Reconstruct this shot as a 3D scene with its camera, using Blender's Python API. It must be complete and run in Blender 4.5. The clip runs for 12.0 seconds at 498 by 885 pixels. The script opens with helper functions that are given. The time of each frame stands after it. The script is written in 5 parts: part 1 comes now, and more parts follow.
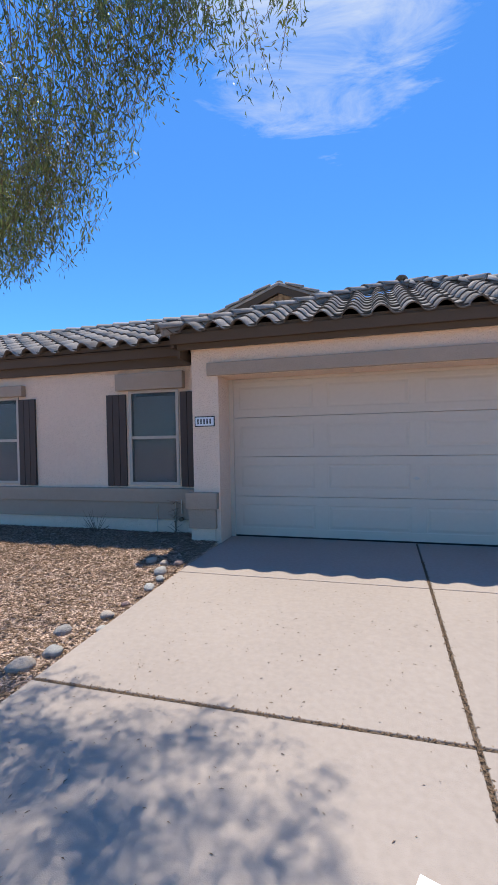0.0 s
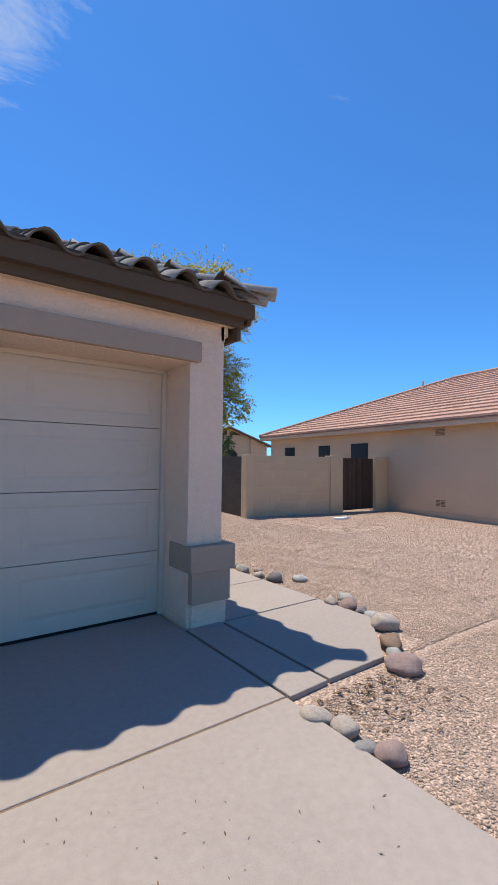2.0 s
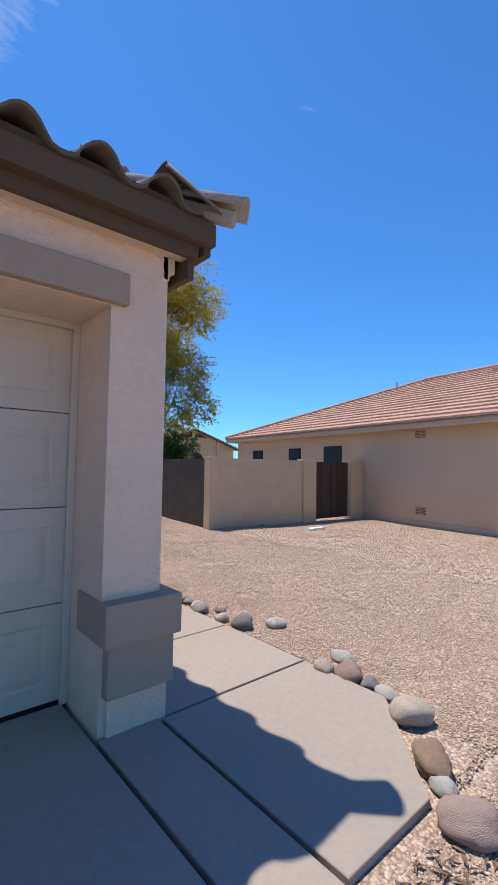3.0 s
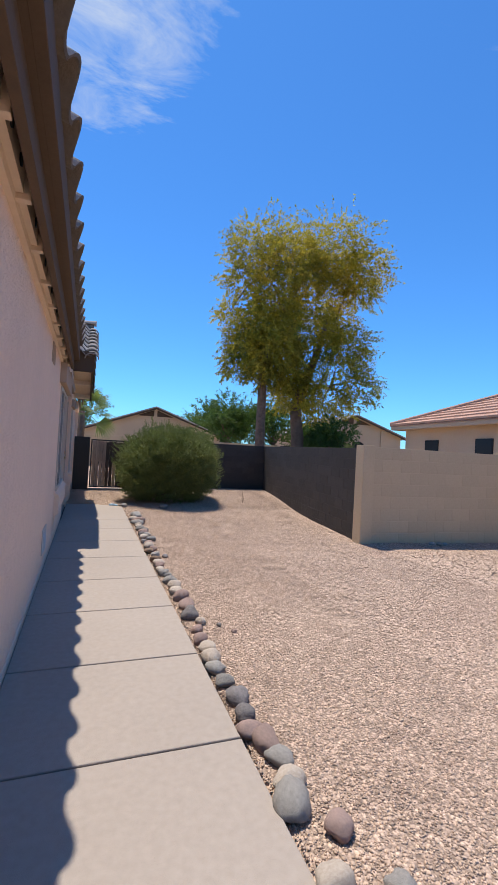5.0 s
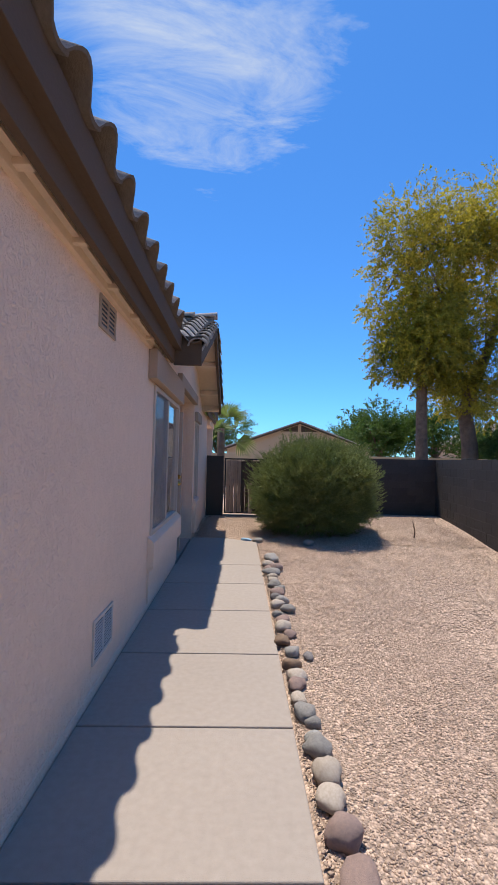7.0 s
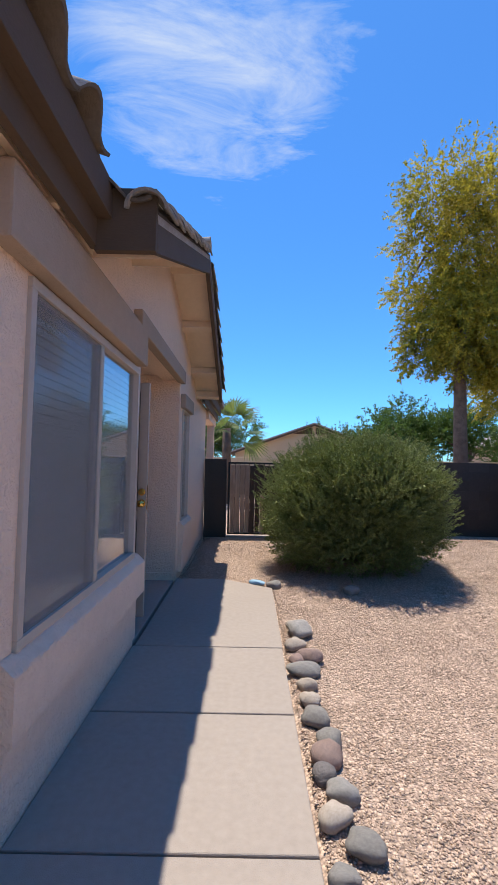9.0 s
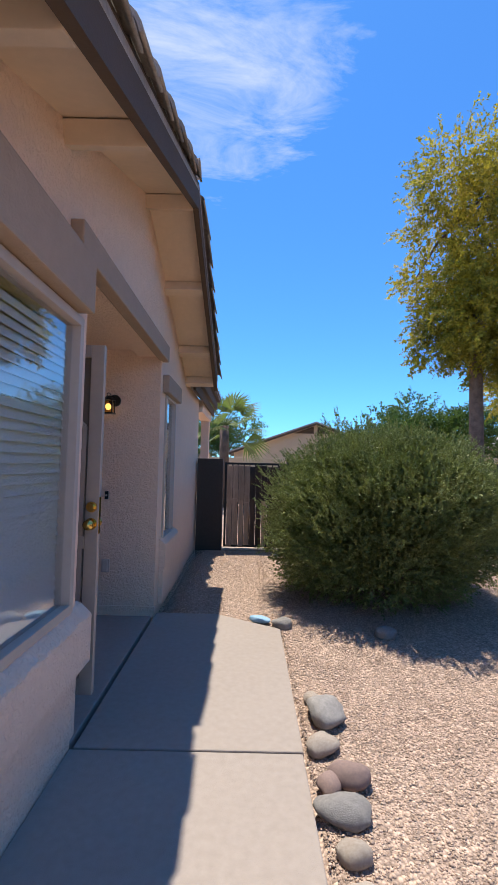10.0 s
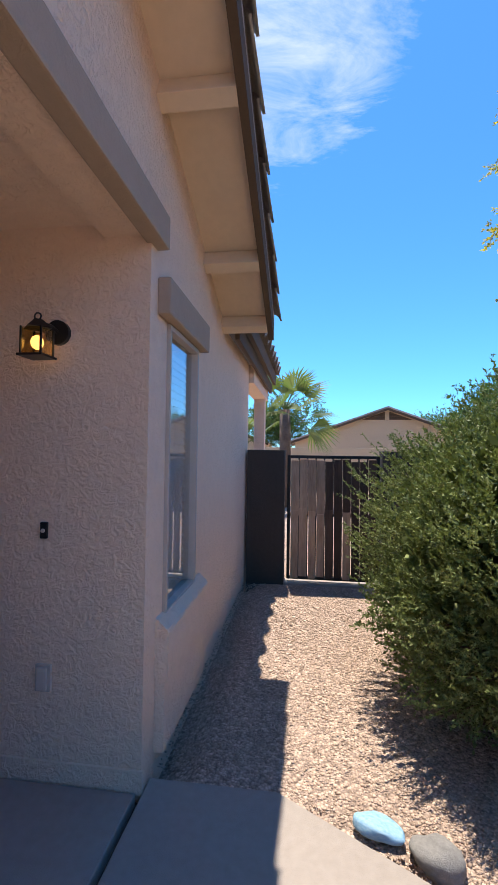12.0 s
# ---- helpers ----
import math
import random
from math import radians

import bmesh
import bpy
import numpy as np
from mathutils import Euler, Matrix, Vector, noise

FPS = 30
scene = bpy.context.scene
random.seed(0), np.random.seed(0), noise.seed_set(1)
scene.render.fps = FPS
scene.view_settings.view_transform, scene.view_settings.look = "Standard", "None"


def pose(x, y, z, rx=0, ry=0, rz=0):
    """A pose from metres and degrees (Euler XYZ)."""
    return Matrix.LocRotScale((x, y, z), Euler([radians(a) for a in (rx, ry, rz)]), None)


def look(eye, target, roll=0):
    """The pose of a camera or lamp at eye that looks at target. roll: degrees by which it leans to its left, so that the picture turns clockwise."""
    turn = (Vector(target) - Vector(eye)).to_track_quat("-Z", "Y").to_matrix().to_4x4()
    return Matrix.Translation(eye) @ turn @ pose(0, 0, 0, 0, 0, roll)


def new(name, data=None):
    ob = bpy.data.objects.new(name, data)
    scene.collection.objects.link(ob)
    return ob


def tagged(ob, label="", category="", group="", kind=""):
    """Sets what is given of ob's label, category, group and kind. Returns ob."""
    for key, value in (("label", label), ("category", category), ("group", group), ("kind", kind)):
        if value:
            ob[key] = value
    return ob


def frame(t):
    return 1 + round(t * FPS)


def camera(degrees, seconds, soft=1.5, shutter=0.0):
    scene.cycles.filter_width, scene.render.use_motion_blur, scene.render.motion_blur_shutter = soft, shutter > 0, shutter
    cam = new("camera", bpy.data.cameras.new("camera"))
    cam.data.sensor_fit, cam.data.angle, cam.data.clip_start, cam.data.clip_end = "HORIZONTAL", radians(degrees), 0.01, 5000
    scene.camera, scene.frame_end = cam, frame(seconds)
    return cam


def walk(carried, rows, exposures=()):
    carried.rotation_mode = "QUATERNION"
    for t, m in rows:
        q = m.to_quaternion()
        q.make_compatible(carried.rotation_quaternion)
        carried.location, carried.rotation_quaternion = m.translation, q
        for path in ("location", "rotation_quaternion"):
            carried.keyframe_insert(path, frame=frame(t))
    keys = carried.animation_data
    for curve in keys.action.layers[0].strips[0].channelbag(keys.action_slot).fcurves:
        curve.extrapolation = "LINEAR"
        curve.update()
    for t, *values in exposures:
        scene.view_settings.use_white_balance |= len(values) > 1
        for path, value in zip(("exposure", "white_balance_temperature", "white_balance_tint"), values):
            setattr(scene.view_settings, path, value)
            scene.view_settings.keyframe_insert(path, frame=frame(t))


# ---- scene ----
cam = camera(58.5, 12.0, soft=1.0)
PATH = [
    (0, (-3.295, -5.499, 1.377), (-3.847, -3.577, 1.355), -1.2),
    (0.5, (-3.103, -4.891, 1.392), (-3.022, -2.892, 1.378), 0.1),
    (1, (-2.786, -4.377, 1.35), (-2.22, -2.46, 1.397), 0.4),
    (1.5, (-2.453, -3.818, 1.31), (-1.512, -2.055, 1.393), 0.7),
    (2, (-2.127, -3.263, 1.356), (-0.938, -1.658, 1.447), 0.7),
    (2.5, (-1.71, -2.722, 1.374), (-0.434, -1.186, 1.48), 1.0),
    (2.7, (-1.54, -2.508, 1.351), (-0.235, -0.997, 1.461), 0.9),
    (4.3, (-0.086, -0.995, 1.412), (1.139, 0.583, 1.494), 1.4),
    (4.5, (0.058, -0.787, 1.395), (1.146, 0.89, 1.463), 2.2),
    (5, (0.368, -0.265, 1.398), (1.05, 1.615, 1.43), 3.1),
    (5.5, (0.531, 0.254, 1.421), (0.85, 2.228, 1.465), 3.2),
    (6, (0.669, 0.859, 1.427), (0.812, 2.853, 1.504), 3.2),
    (6.5, (0.73, 1.485, 1.426), (0.816, 3.482, 1.504), 2.5),
    (7, (0.825, 2.063, 1.432), (0.868, 4.061, 1.509), 1.3),
    (7.5, (0.854, 2.666, 1.443), (0.862, 4.664, 1.519), 0.6),
    (9.5, (0.867, 5.297, 1.404), (0.867, 7.294, 1.509), 1.2),
    (10, (0.843, 5.898, 1.42), (0.847, 7.896, 1.522), 1.3),
    (10.5, (0.819, 6.528, 1.426), (0.835, 8.525, 1.522), 1.2),
    (11, (0.8, 7.108, 1.426), (0.843, 9.106, 1.508), 0.4),
    (11.5, (0.798, 7.707, 1.453), (0.769, 9.706, 1.522), 0.5),
    (12, (0.701, 8.237, 1.465), (0.436, 10.219, 1.517), 0.8),
]

walk(cam, [(t, look(eye, target, roll)) for t, eye, target, roll in PATH], [(0.0, 0.36), (0.5, 0.12), (1.0, 0.1), (1.5, 0.13), (2.7, 0.16), (4.5, 0.24), (5.5, 0.18), (7.5, 0.22), (9.5, 0.4), (11.0, 0.56), (12.0, 0.7)])

# ---- sky and sun ----
SUN_WAY = Vector((0.05, -0.30, -1.0)).normalized()
world = bpy.data.worlds.new("sky")
scene.world = world
world.use_nodes = True
wn, wl = world.node_tree.nodes, world.node_tree.links
sky = wn.new("ShaderNodeTexSky")
sky.sky_type, sky.sun_disc = "NISHITA", False
sky.sun_elevation, sky.sun_rotation = radians(73.1), radians(-9.5)
sky.altitude, sky.air_density, sky.dust_density, sky.ozone_density = 400, 1.0, 0.25, 3.0
coord = wn.new("ShaderNodeTexCoord")


def cloud_mask(way, inner, outer):
    dot = wn.new("ShaderNodeVectorMath")
    dot.operation = "DOT_PRODUCT"
    wl.new(coord.outputs["Generated"], dot.inputs[0])
    dot.inputs[1].default_value = Vector(way).normalized()
    ramp = wn.new("ShaderNodeMapRange")
    ramp.interpolation_type = "SMOOTHSTEP"
    ramp.inputs["From Min"].default_value, ramp.inputs["From Max"].default_value = math.cos(radians(outer)), math.cos(radians(inner))
    wl.new(dot.outputs["Value"], ramp.inputs["Value"])
    return ramp.outputs[0]


def math_node(op, a, b):
    n = wn.new("ShaderNodeMath")
    n.operation, n.use_clamp = op, True
    for i, v in enumerate((a, b)):
        if isinstance(v, (int, float)):
            n.inputs[i].default_value = v
        else:
            wl.new(v, n.inputs[i])
    return n.outputs[0]


def sky_way(azimuth, height):
    a, h = radians(azimuth), radians(height)
    return (math.sin(a) * math.cos(h), math.cos(a) * math.cos(h), math.sin(h))


# thin cirrus: streaked noise laid out on a flat layer high above
split = wn.new("ShaderNodeSeparateXYZ")
wl.new(coord.outputs["Generated"], split.inputs[0])
high = math_node("MAXIMUM", split.outputs["Z"], 0.08)
layer = wn.new("ShaderNodeVectorMath")
layer.operation = "DIVIDE"
wl.new(coord.outputs["Generated"], layer.inputs[0])
spread = wn.new("ShaderNodeCombineXYZ")
for i in range(3):
    wl.new(high, spread.inputs[i])
wl.new(spread.outputs[0], layer.inputs[1])
stretch = wn.new("ShaderNodeMapping")
stretch.inputs["Rotation"].default_value = (0, 0, radians(-38))
stretch.inputs["Scale"].default_value = (1.0, 2.3, 1.0)
stretch.inputs["Location"].default_value = (3.1, 1.9, 0.35)
wl.new(layer.outputs[0], stretch.inputs[0])
puff = wn.new("ShaderNodeTexNoise")
puff.inputs["Scale"].default_value, puff.inputs["Detail"].default_value, puff.inputs["Roughness"].default_value = 2.2, 14, 0.66
puff.inputs["Distortion"].default_value = 0.7
wl.new(stretch.outputs[0], puff.inputs["Vector"])
area = math_node("MAXIMUM", cloud_mask(sky_way(-6, 46), 3, 21), math_node("MULTIPLY", cloud_mask(sky_way(-2, 38), 1, 12), 0.85))
area = math_node("MAXIMUM", area, math_node("MULTIPLY", cloud_mask(sky_way(47, 43), 0, 9), 0.42))
rise = wn.new("ShaderNodeMath")
rise.operation = "MULTIPLY_ADD"
wl.new(area, rise.inputs[0])
rise.inputs[1].default_value, rise.inputs[2].default_value = 0.46, -0.46
full = wn.new("ShaderNodeMath")
full.operation = "ADD"
wl.new(puff.outputs["Fac"], full.inputs[0])
wl.new(rise.outputs[0], full.inputs[1])
wisp = wn.new("ShaderNodeMapRange")
wisp.inputs["From Min"].default_value, wisp.inputs["From Max"].default_value = 0.36, 0.74
wl.new(full.outputs[0], wisp.inputs["Value"])
veil = math_node("MULTIPLY", wisp.outputs[0], 0.95)
tone = wn.new("ShaderNodeMix")
tone.data_type = "RGBA"
tint = wn.new("ShaderNodeMix")
tint.data_type, tint.blend_type = "RGBA", "MULTIPLY"
tint.inputs["Factor"].default_value = 1.0
wl.new(sky.outputs[0], tint.inputs["A"])
tint.inputs["B"].default_value = (0.425, 0.925, 1.42, 1)
wl.new(veil, tone.inputs["Factor"])
wl.new(tint.outputs["Result"], tone.inputs["A"])
tone.inputs["B"].default_value = (5.0, 5.5, 6.2, 1)
wl.new(tone.outputs["Result"], wn["Background"].inputs[0])
wn["Background"].inputs[1].default_value = 0.119

sun = bpy.data.lights.new("sun", "SUN")
sun.energy, sun.angle, sun.color = 5.0, radians(0.55), (1.0, 0.93, 0.82)
new("sun", sun).matrix_world = look((0, 0, 30), Vector((0, 0, 30)) + SUN_WAY)


# ---- materials ----
def material(name, colour, rough=0.85, second=None, big=1.2, fine=30.0, mix=0.5, bump=0.0, bump_scale=60.0, metal=0.0, rand=0.0, island=0.0, spec=0.35, stretch=(1, 1, 1), contrast=(0.35, 0.65)):
    m = bpy.data.materials.new(name)
    m.use_nodes = True
    n, l = m.node_tree.nodes, m.node_tree.links
    bsdf = n["Principled BSDF"]
    bsdf.inputs["Roughness"].default_value, bsdf.inputs["Metallic"].default_value = rough, metal
    bsdf.inputs["Specular IOR Level"].default_value = spec
    tc = n.new("ShaderNodeTexCoord")
    mp = n.new("ShaderNodeMapping")
    mp.inputs["Scale"].default_value = stretch
    l.new(tc.outputs["Object"], mp.inputs[0])
    second = second or tuple(c * 0.72 for c in colour)
    # large stains
    a = n.new("ShaderNodeTexNoise")
    a.inputs["Scale"].default_value, a.inputs["Detail"].default_value = big, 6
    l.new(mp.outputs[0], a.inputs["Vector"])
    b = n.new("ShaderNodeTexNoise")
    b.inputs["Scale"].default_value, b.inputs["Detail"].default_value = fine, 5
    l.new(mp.outputs[0], b.inputs["Vector"])
    add = n.new("ShaderNodeMath")
    add.operation = "MULTIPLY_ADD"
    l.new(a.outputs["Fac"], add.inputs[0])
    add.inputs[1].default_value = 0.55
    half = n.new("ShaderNodeMath")
    half.operation = "MULTIPLY"
    l.new(b.outputs["Fac"], half.inputs[0])
    half.inputs[1].default_value = 0.45
    l.new(half.outputs[0], add.inputs[2])
    r = n.new("ShaderNodeMapRange")
    r.inputs["From Min"].default_value, r.inputs["From Max"].default_value = contrast
    r.inputs["To Max"].default_value = mix
    l.new(add.outputs[0], r.inputs["Value"])
    c = n.new("ShaderNodeMix")
    c.data_type = "RGBA"
    c.inputs["A"].default_value, c.inputs["B"].default_value = (*colour, 1), (*second, 1)
    l.new(r.outputs[0], c.inputs["Factor"])
    out = c.outputs["Result"]
    if rand or island:
        if rand:
            src = n.new("ShaderNodeObjectInfo").outputs["Random"]
        else:
            src = n.new("ShaderNodeNewGeometry").outputs["Random Per Island"]
        k = n.new("ShaderNodeMapRange")
        k.inputs["To Min"].default_value, k.inputs["To Max"].default_value = 1 - (rand or island), 1 + (rand or island)
        l.new(src, k.inputs["Value"])
        v = n.new("ShaderNodeVectorMath")
        v.operation = "SCALE"
        l.new(out, v.inputs[0])
        l.new(k.outputs[0], v.inputs["Scale"])
        out = v.outputs[0]
    l.new(out, bsdf.inputs["Base Color"])
    if bump:
        d = n.new("ShaderNodeTexNoise")
        d.inputs["Scale"].default_value, d.inputs["Detail"].default_value = bump_scale, 6
        l.new(mp.outputs[0], d.inputs["Vector"])
        bp = n.new("ShaderNodeBump")
        bp.inputs["Strength"].default_value, bp.inputs["Distance"].default_value = bump, 0.02
        l.new(d.outputs["Fac"], bp.inputs["Height"])
        l.new(bp.outputs[0], bsdf.inputs["Normal"])
    return m


def stucco_material(name, colour, depth=0.55):
    m = material(name, colour, 0.92, tuple(c * 0.88 for c in colour), 0.9, 14, 0.7, 0.0, spec=0.2)
    n, l = m.node_tree.nodes, m.node_tree.links
    tc = n.new("ShaderNodeTexCoord")
    v = n.new("ShaderNodeTexNoise")
    v.inputs["Scale"].default_value, v.inputs["Detail"].default_value, v.inputs["Distortion"].default_value = 30, 6, 1.1
    l.new(tc.outputs["Object"], v.inputs["Vector"])
    r = n.new("ShaderNodeMapRange")
    r.inputs["From Min"].default_value, r.inputs["From Max"].default_value = 0.42, 0.6
    l.new(v.outputs["Fac"], r.inputs["Value"])
    g = n.new("ShaderNodeTexNoise")
    g.inputs["Scale"].default_value, g.inputs["Detail"].default_value = 160, 3
    l.new(tc.outputs["Object"], g.inputs["Vector"])
    s = n.new("ShaderNodeMath")
    s.operation = "MULTIPLY_ADD"
    l.new(g.outputs["Fac"], s.inputs[0])
    s.inputs[1].default_value = 0.35
    l.new(r.outputs[0], s.inputs[2])
    bp = n.new("ShaderNodeBump")
    bp.inputs["Strength"].default_value, bp.inputs["Distance"].default_value = depth, 0.013
    l.new(s.outputs[0], bp.inputs["Height"])
    l.new(bp.outputs[0], n["Principled BSDF"].inputs["Normal"])
    return m


STUCCO = stucco_material("pink beige stucco", (0.88, 0.655, 0.495))
STUCCO_N = stucco_material("neighbour stucco", (0.62, 0.47, 0.315), 0.3)
TRIM = stucco_material("taupe stucco trim", (0.42, 0.315, 0.235), 0.2)
SOFFIT = material("tan painted soffit", (0.70, 0.55, 0.40), 0.7, big=2, fine=20, mix=0.35, bump=0.05)
FASCIA = material("dark brown painted wood", (0.115, 0.076, 0.048), 0.85, big=1.5, fine=40, mix=0.5, bump=0.08, bump_scale=40, stretch=(1, 1, 3))
TILE = material("concrete roof tile", (0.46, 0.41, 0.36), 0.9, (0.17, 0.14, 0.115), 5, 45, 0.75, 0.35, 120, rand=0.28)
# weathered brown tile edges, darkened further so the colour carries their shade
TILE_SHADE = material("dark tile concrete with painted shade", (0.16, 0.128, 0.10), 0.95, (0.09, 0.072, 0.056), 5, 45, 0.7, 0.3, 120)
CAP = material("concrete ridge tile", (0.40, 0.36, 0.32), 0.9, (0.22, 0.19, 0.165), 5, 45, 0.7, 0.35, 120, rand=0.22)
TILE_N = material("terracotta flat tile", (0.48, 0.285, 0.205), 0.85, (0.36, 0.205, 0.145), 0.6, 18, 0.7, 0.15, 60, island=0.10)
CONCRETE = material("broom finished concrete", (0.36, 0.305, 0.26), 0.9, (0.255, 0.212, 0.18), 0.55, 26, 0.55, 0.22, 240, spec=0.25)
CONCRETE_D = material("stained driveway concrete", (0.36, 0.305, 0.26), 0.9, (0.255, 0.212, 0.18), 0.55, 26, 0.55, 0.22, 240, spec=0.25)


def add_stain(m, centre, radii, colour, amount):
    n, l = m.node_tree.nodes, m.node_tree.links
    tc = n.new("ShaderNodeTexCoord")
    mp = n.new("ShaderNodeMapping")
    mp.inputs["Location"].default_value = (-centre[0] / radii[0], -centre[1] / radii[1], 0)
    mp.inputs["Scale"].default_value = (1 / radii[0], 1 / radii[1], 0)
    l.new(tc.outputs["Object"], mp.inputs[0])
    nz = n.new("ShaderNodeTexNoise")
    nz.inputs["Scale"].default_value, nz.inputs["Detail"].default_value = 1.6, 5
    l.new(mp.outputs[0], nz.inputs["Vector"])
    ln = n.new("ShaderNodeVectorMath")
    ln.operation = "LENGTH"
    l.new(mp.outputs[0], ln.inputs[0])
    r = n.new("ShaderNodeMapRange")
    r.interpolation_type = "SMOOTHSTEP"
    r.inputs["From Min"].default_value, r.inputs["From Max"].default_value = 1.0, 0.0
    l.new(ln.outputs["Value"], r.inputs["Value"])
    mu = n.new("ShaderNodeMath")
    mu.operation = "MULTIPLY"
    l.new(r.outputs[0], mu.inputs[0])
    l.new(nz.outputs["Fac"], mu.inputs[1])
    am = n.new("ShaderNodeMath")
    am.operation, am.use_clamp = "MULTIPLY", True
    am.inputs[1].default_value = amount
    l.new(mu.outputs[0], am.inputs[0])
    mx = n.new("ShaderNodeMix")
    mx.data_type = "RGBA"
    base = n["Principled BSDF"].inputs["Base Color"]
    l.new(base.links[0].from_socket, mx.inputs["A"])
    mx.inputs["B"].default_value = (*colour, 1)
    l.new(am.outputs[0], mx.inputs["Factor"])
    l.new(mx.outputs["Result"], base)


add_stain(CONCRETE_D, (-1.55, -2.75), (0.42, 1.1), (0.33, 0.235, 0.15), 0.8)
add_stain(CONCRETE_D, (-1.70, -2.12), (0.12, 0.12), (0.36, 0.23, 0.13), 1.0)
add_stain(CONCRETE_D, (-2.39, -2.65), (0.036, 0.036), (0.03, 0.028, 0.026), 2.6)
add_stain(CONCRETE_D, (-2.61, -2.84), (0.036, 0.036), (0.03, 0.028, 0.026), 2.6)
# joint dirt; also colours the strips that imitate shade under the eave tiles
JOINT_AND_SHADE = material("joint dirt and eave shade", (0.11, 0.08, 0.056), 0.95, bump=0.5)
LITTER = material("dry leaf litter", (0.25, 0.16, 0.095), 0.95, (0.10, 0.07, 0.045), 8, 50, 0.8, 0.5)
DOORWHITE = material("cream painted steel", (0.62, 0.515, 0.41), 0.5, (0.56, 0.46, 0.365), 0.7, 20, 0.5, 0.03, 200)
SHUTTER = material("dark brown shutter", (0.075, 0.05, 0.04), 0.6, bump=0.08)
TANFRAME = material("tan window frame", (0.50, 0.42, 0.35), 0.5, big=4, mix=0.3)
BLIND = material("pale blind slat", (0.78, 0.77, 0.74), 0.6, mix=0.2)
INTERIOR = material("dim room paint", (0.35, 0.31, 0.27), 0.9)
DARKWALL = material("dark brown block", (0.050, 0.042, 0.036), 0.85, (0.075, 0.062, 0.052), 1.5, 30, 0.6, 0.25, 90, rand=0.12)
TANWALL = material("tan painted block", (0.60, 0.465, 0.30), 0.85, (0.50, 0.375, 0.235), 1.2, 30, 0.6, 0.25, 90, rand=0.04)
IRON = material("black iron", (0.014, 0.013, 0.013), 0.5, big=6, mix=0.4)
WOODPALE = material("sun bleached board", (0.50, 0.36, 0.25), 0.85, (0.27, 0.17, 0.11), 3, 14, 0.8, 0.25, 60, rand=0.14, stretch=(6, 6, 0.8))
WOODDARK = material("weathered dark board", (0.085, 0.056, 0.040), 0.85, (0.035, 0.024, 0.018), 3, 14, 0.8, 0.25, 60, rand=0.3, stretch=(6, 6, 0.8))
BRASS = material("polished brass", (0.78, 0.50, 0.14), 0.2, metal=1.0, mix=0.2)
STEEL = material("grey steel", (0.5, 0.48, 0.45), 0.35, metal=1.0, mix=0.3)
BLACKPL = material("black plastic", (0.012, 0.012, 0.013), 0.35, mix=0.2)
PALEPLASTIC = material("beige plastic", (0.60, 0.50, 0.43), 0.5, mix=0.2)
SCREEN = material("tan door frame paint", (0.46, 0.37, 0.30), 0.5, big=4, mix=0.3)
DOORBROWN = material("brown door skin", (0.115, 0.085, 0.07), 0.5, (0.075, 0.055, 0.045), 2, 20, 0.6, 0.08, 50, stretch=(5, 5, 0.6))
BARK = material("rough brown bark", (0.23, 0.155, 0.11), 0.95, (0.10, 0.068, 0.05), 5, 30, 0.8, 0.8, 40)
LEAF_BUSH = material("dull green shrub leaf", (0.118, 0.148, 0.044), 0.6, (0.30, 0.32, 0.108), 3, 9, 0.8, island=0.35)
LEAF_TREE = material("yellow green tree leaf", (0.36, 0.31, 0.04), 0.6, (0.10, 0.115, 0.026), 0.35, 1.5, 0.9, island=0.35)
LEAF_WILLOW = material("grey green drooping leaf", (0.095, 0.145, 0.06), 0.55, (0.17, 0.13, 0.06), 1.5, 6, 0.6, island=0.4)
LEAF_FAR = material("fresh green tree leaf", (0.06, 0.115, 0.03), 0.6, (0.10, 0.155, 0.045), 0.5, 3, 0.8, island=0.3)
PALM = material("palm frond", (0.11, 0.17, 0.045), 0.5, (0.17, 0.17, 0.07), 1.5, 6, 0.7, island=0.25)
PAPER = material("white paper", (0.8, 0.8, 0.8), 0.7, mix=0.1)
BULB = bpy.data.materials.new("lit bulb")
BULB.use_nodes = True
BULB.node_tree.nodes["Principled BSDF"].inputs["Emission Color"].default_value = (1.0, 0.62, 0.22, 1)
BULB.node_tree.nodes["Principled BSDF"].inputs["Emission Strength"].default_value = 2.2
BULB.node_tree.nodes["Principled BSDF"].inputs["Base Color"].default_value = (0.8, 0.7, 0.5, 1)


def let_light_through(m, share, colour):
    n, l = m.node_tree.nodes, m.node_tree.links
    b, o = n["Principled BSDF"], n["Material Output"]
    t = n.new("ShaderNodeBsdfTranslucent")
    v = n.new("ShaderNodeVectorMath")
    v.operation = "MULTIPLY"
    l.new(b.inputs["Base Color"].links[0].from_socket, v.inputs[0])
    v.inputs[1].default_value = colour
    l.new(v.outputs[0], t.inputs["Color"])
    x = n.new("ShaderNodeMixShader")
    x.inputs[0].default_value = share
    l.new(b.outputs[0], x.inputs[1])
    l.new(t.outputs[0], x.inputs[2])
    l.new(x.outputs[0], o.inputs["Surface"])


let_light_through(LEAF_TREE, 0.5, (2.2, 2.0, 1.2))
let_light_through(LEAF_FAR, 0.4, (1.5, 1.5, 1.0))
let_light_through(LEAF_WILLOW, 0.35, (1.4, 1.5, 1.0))
let_light_through(LEAF_BUSH, 0.15, (1.4, 1.5, 1.0))
let_light_through(PALM, 0.4, (1.5, 1.5, 1.0))


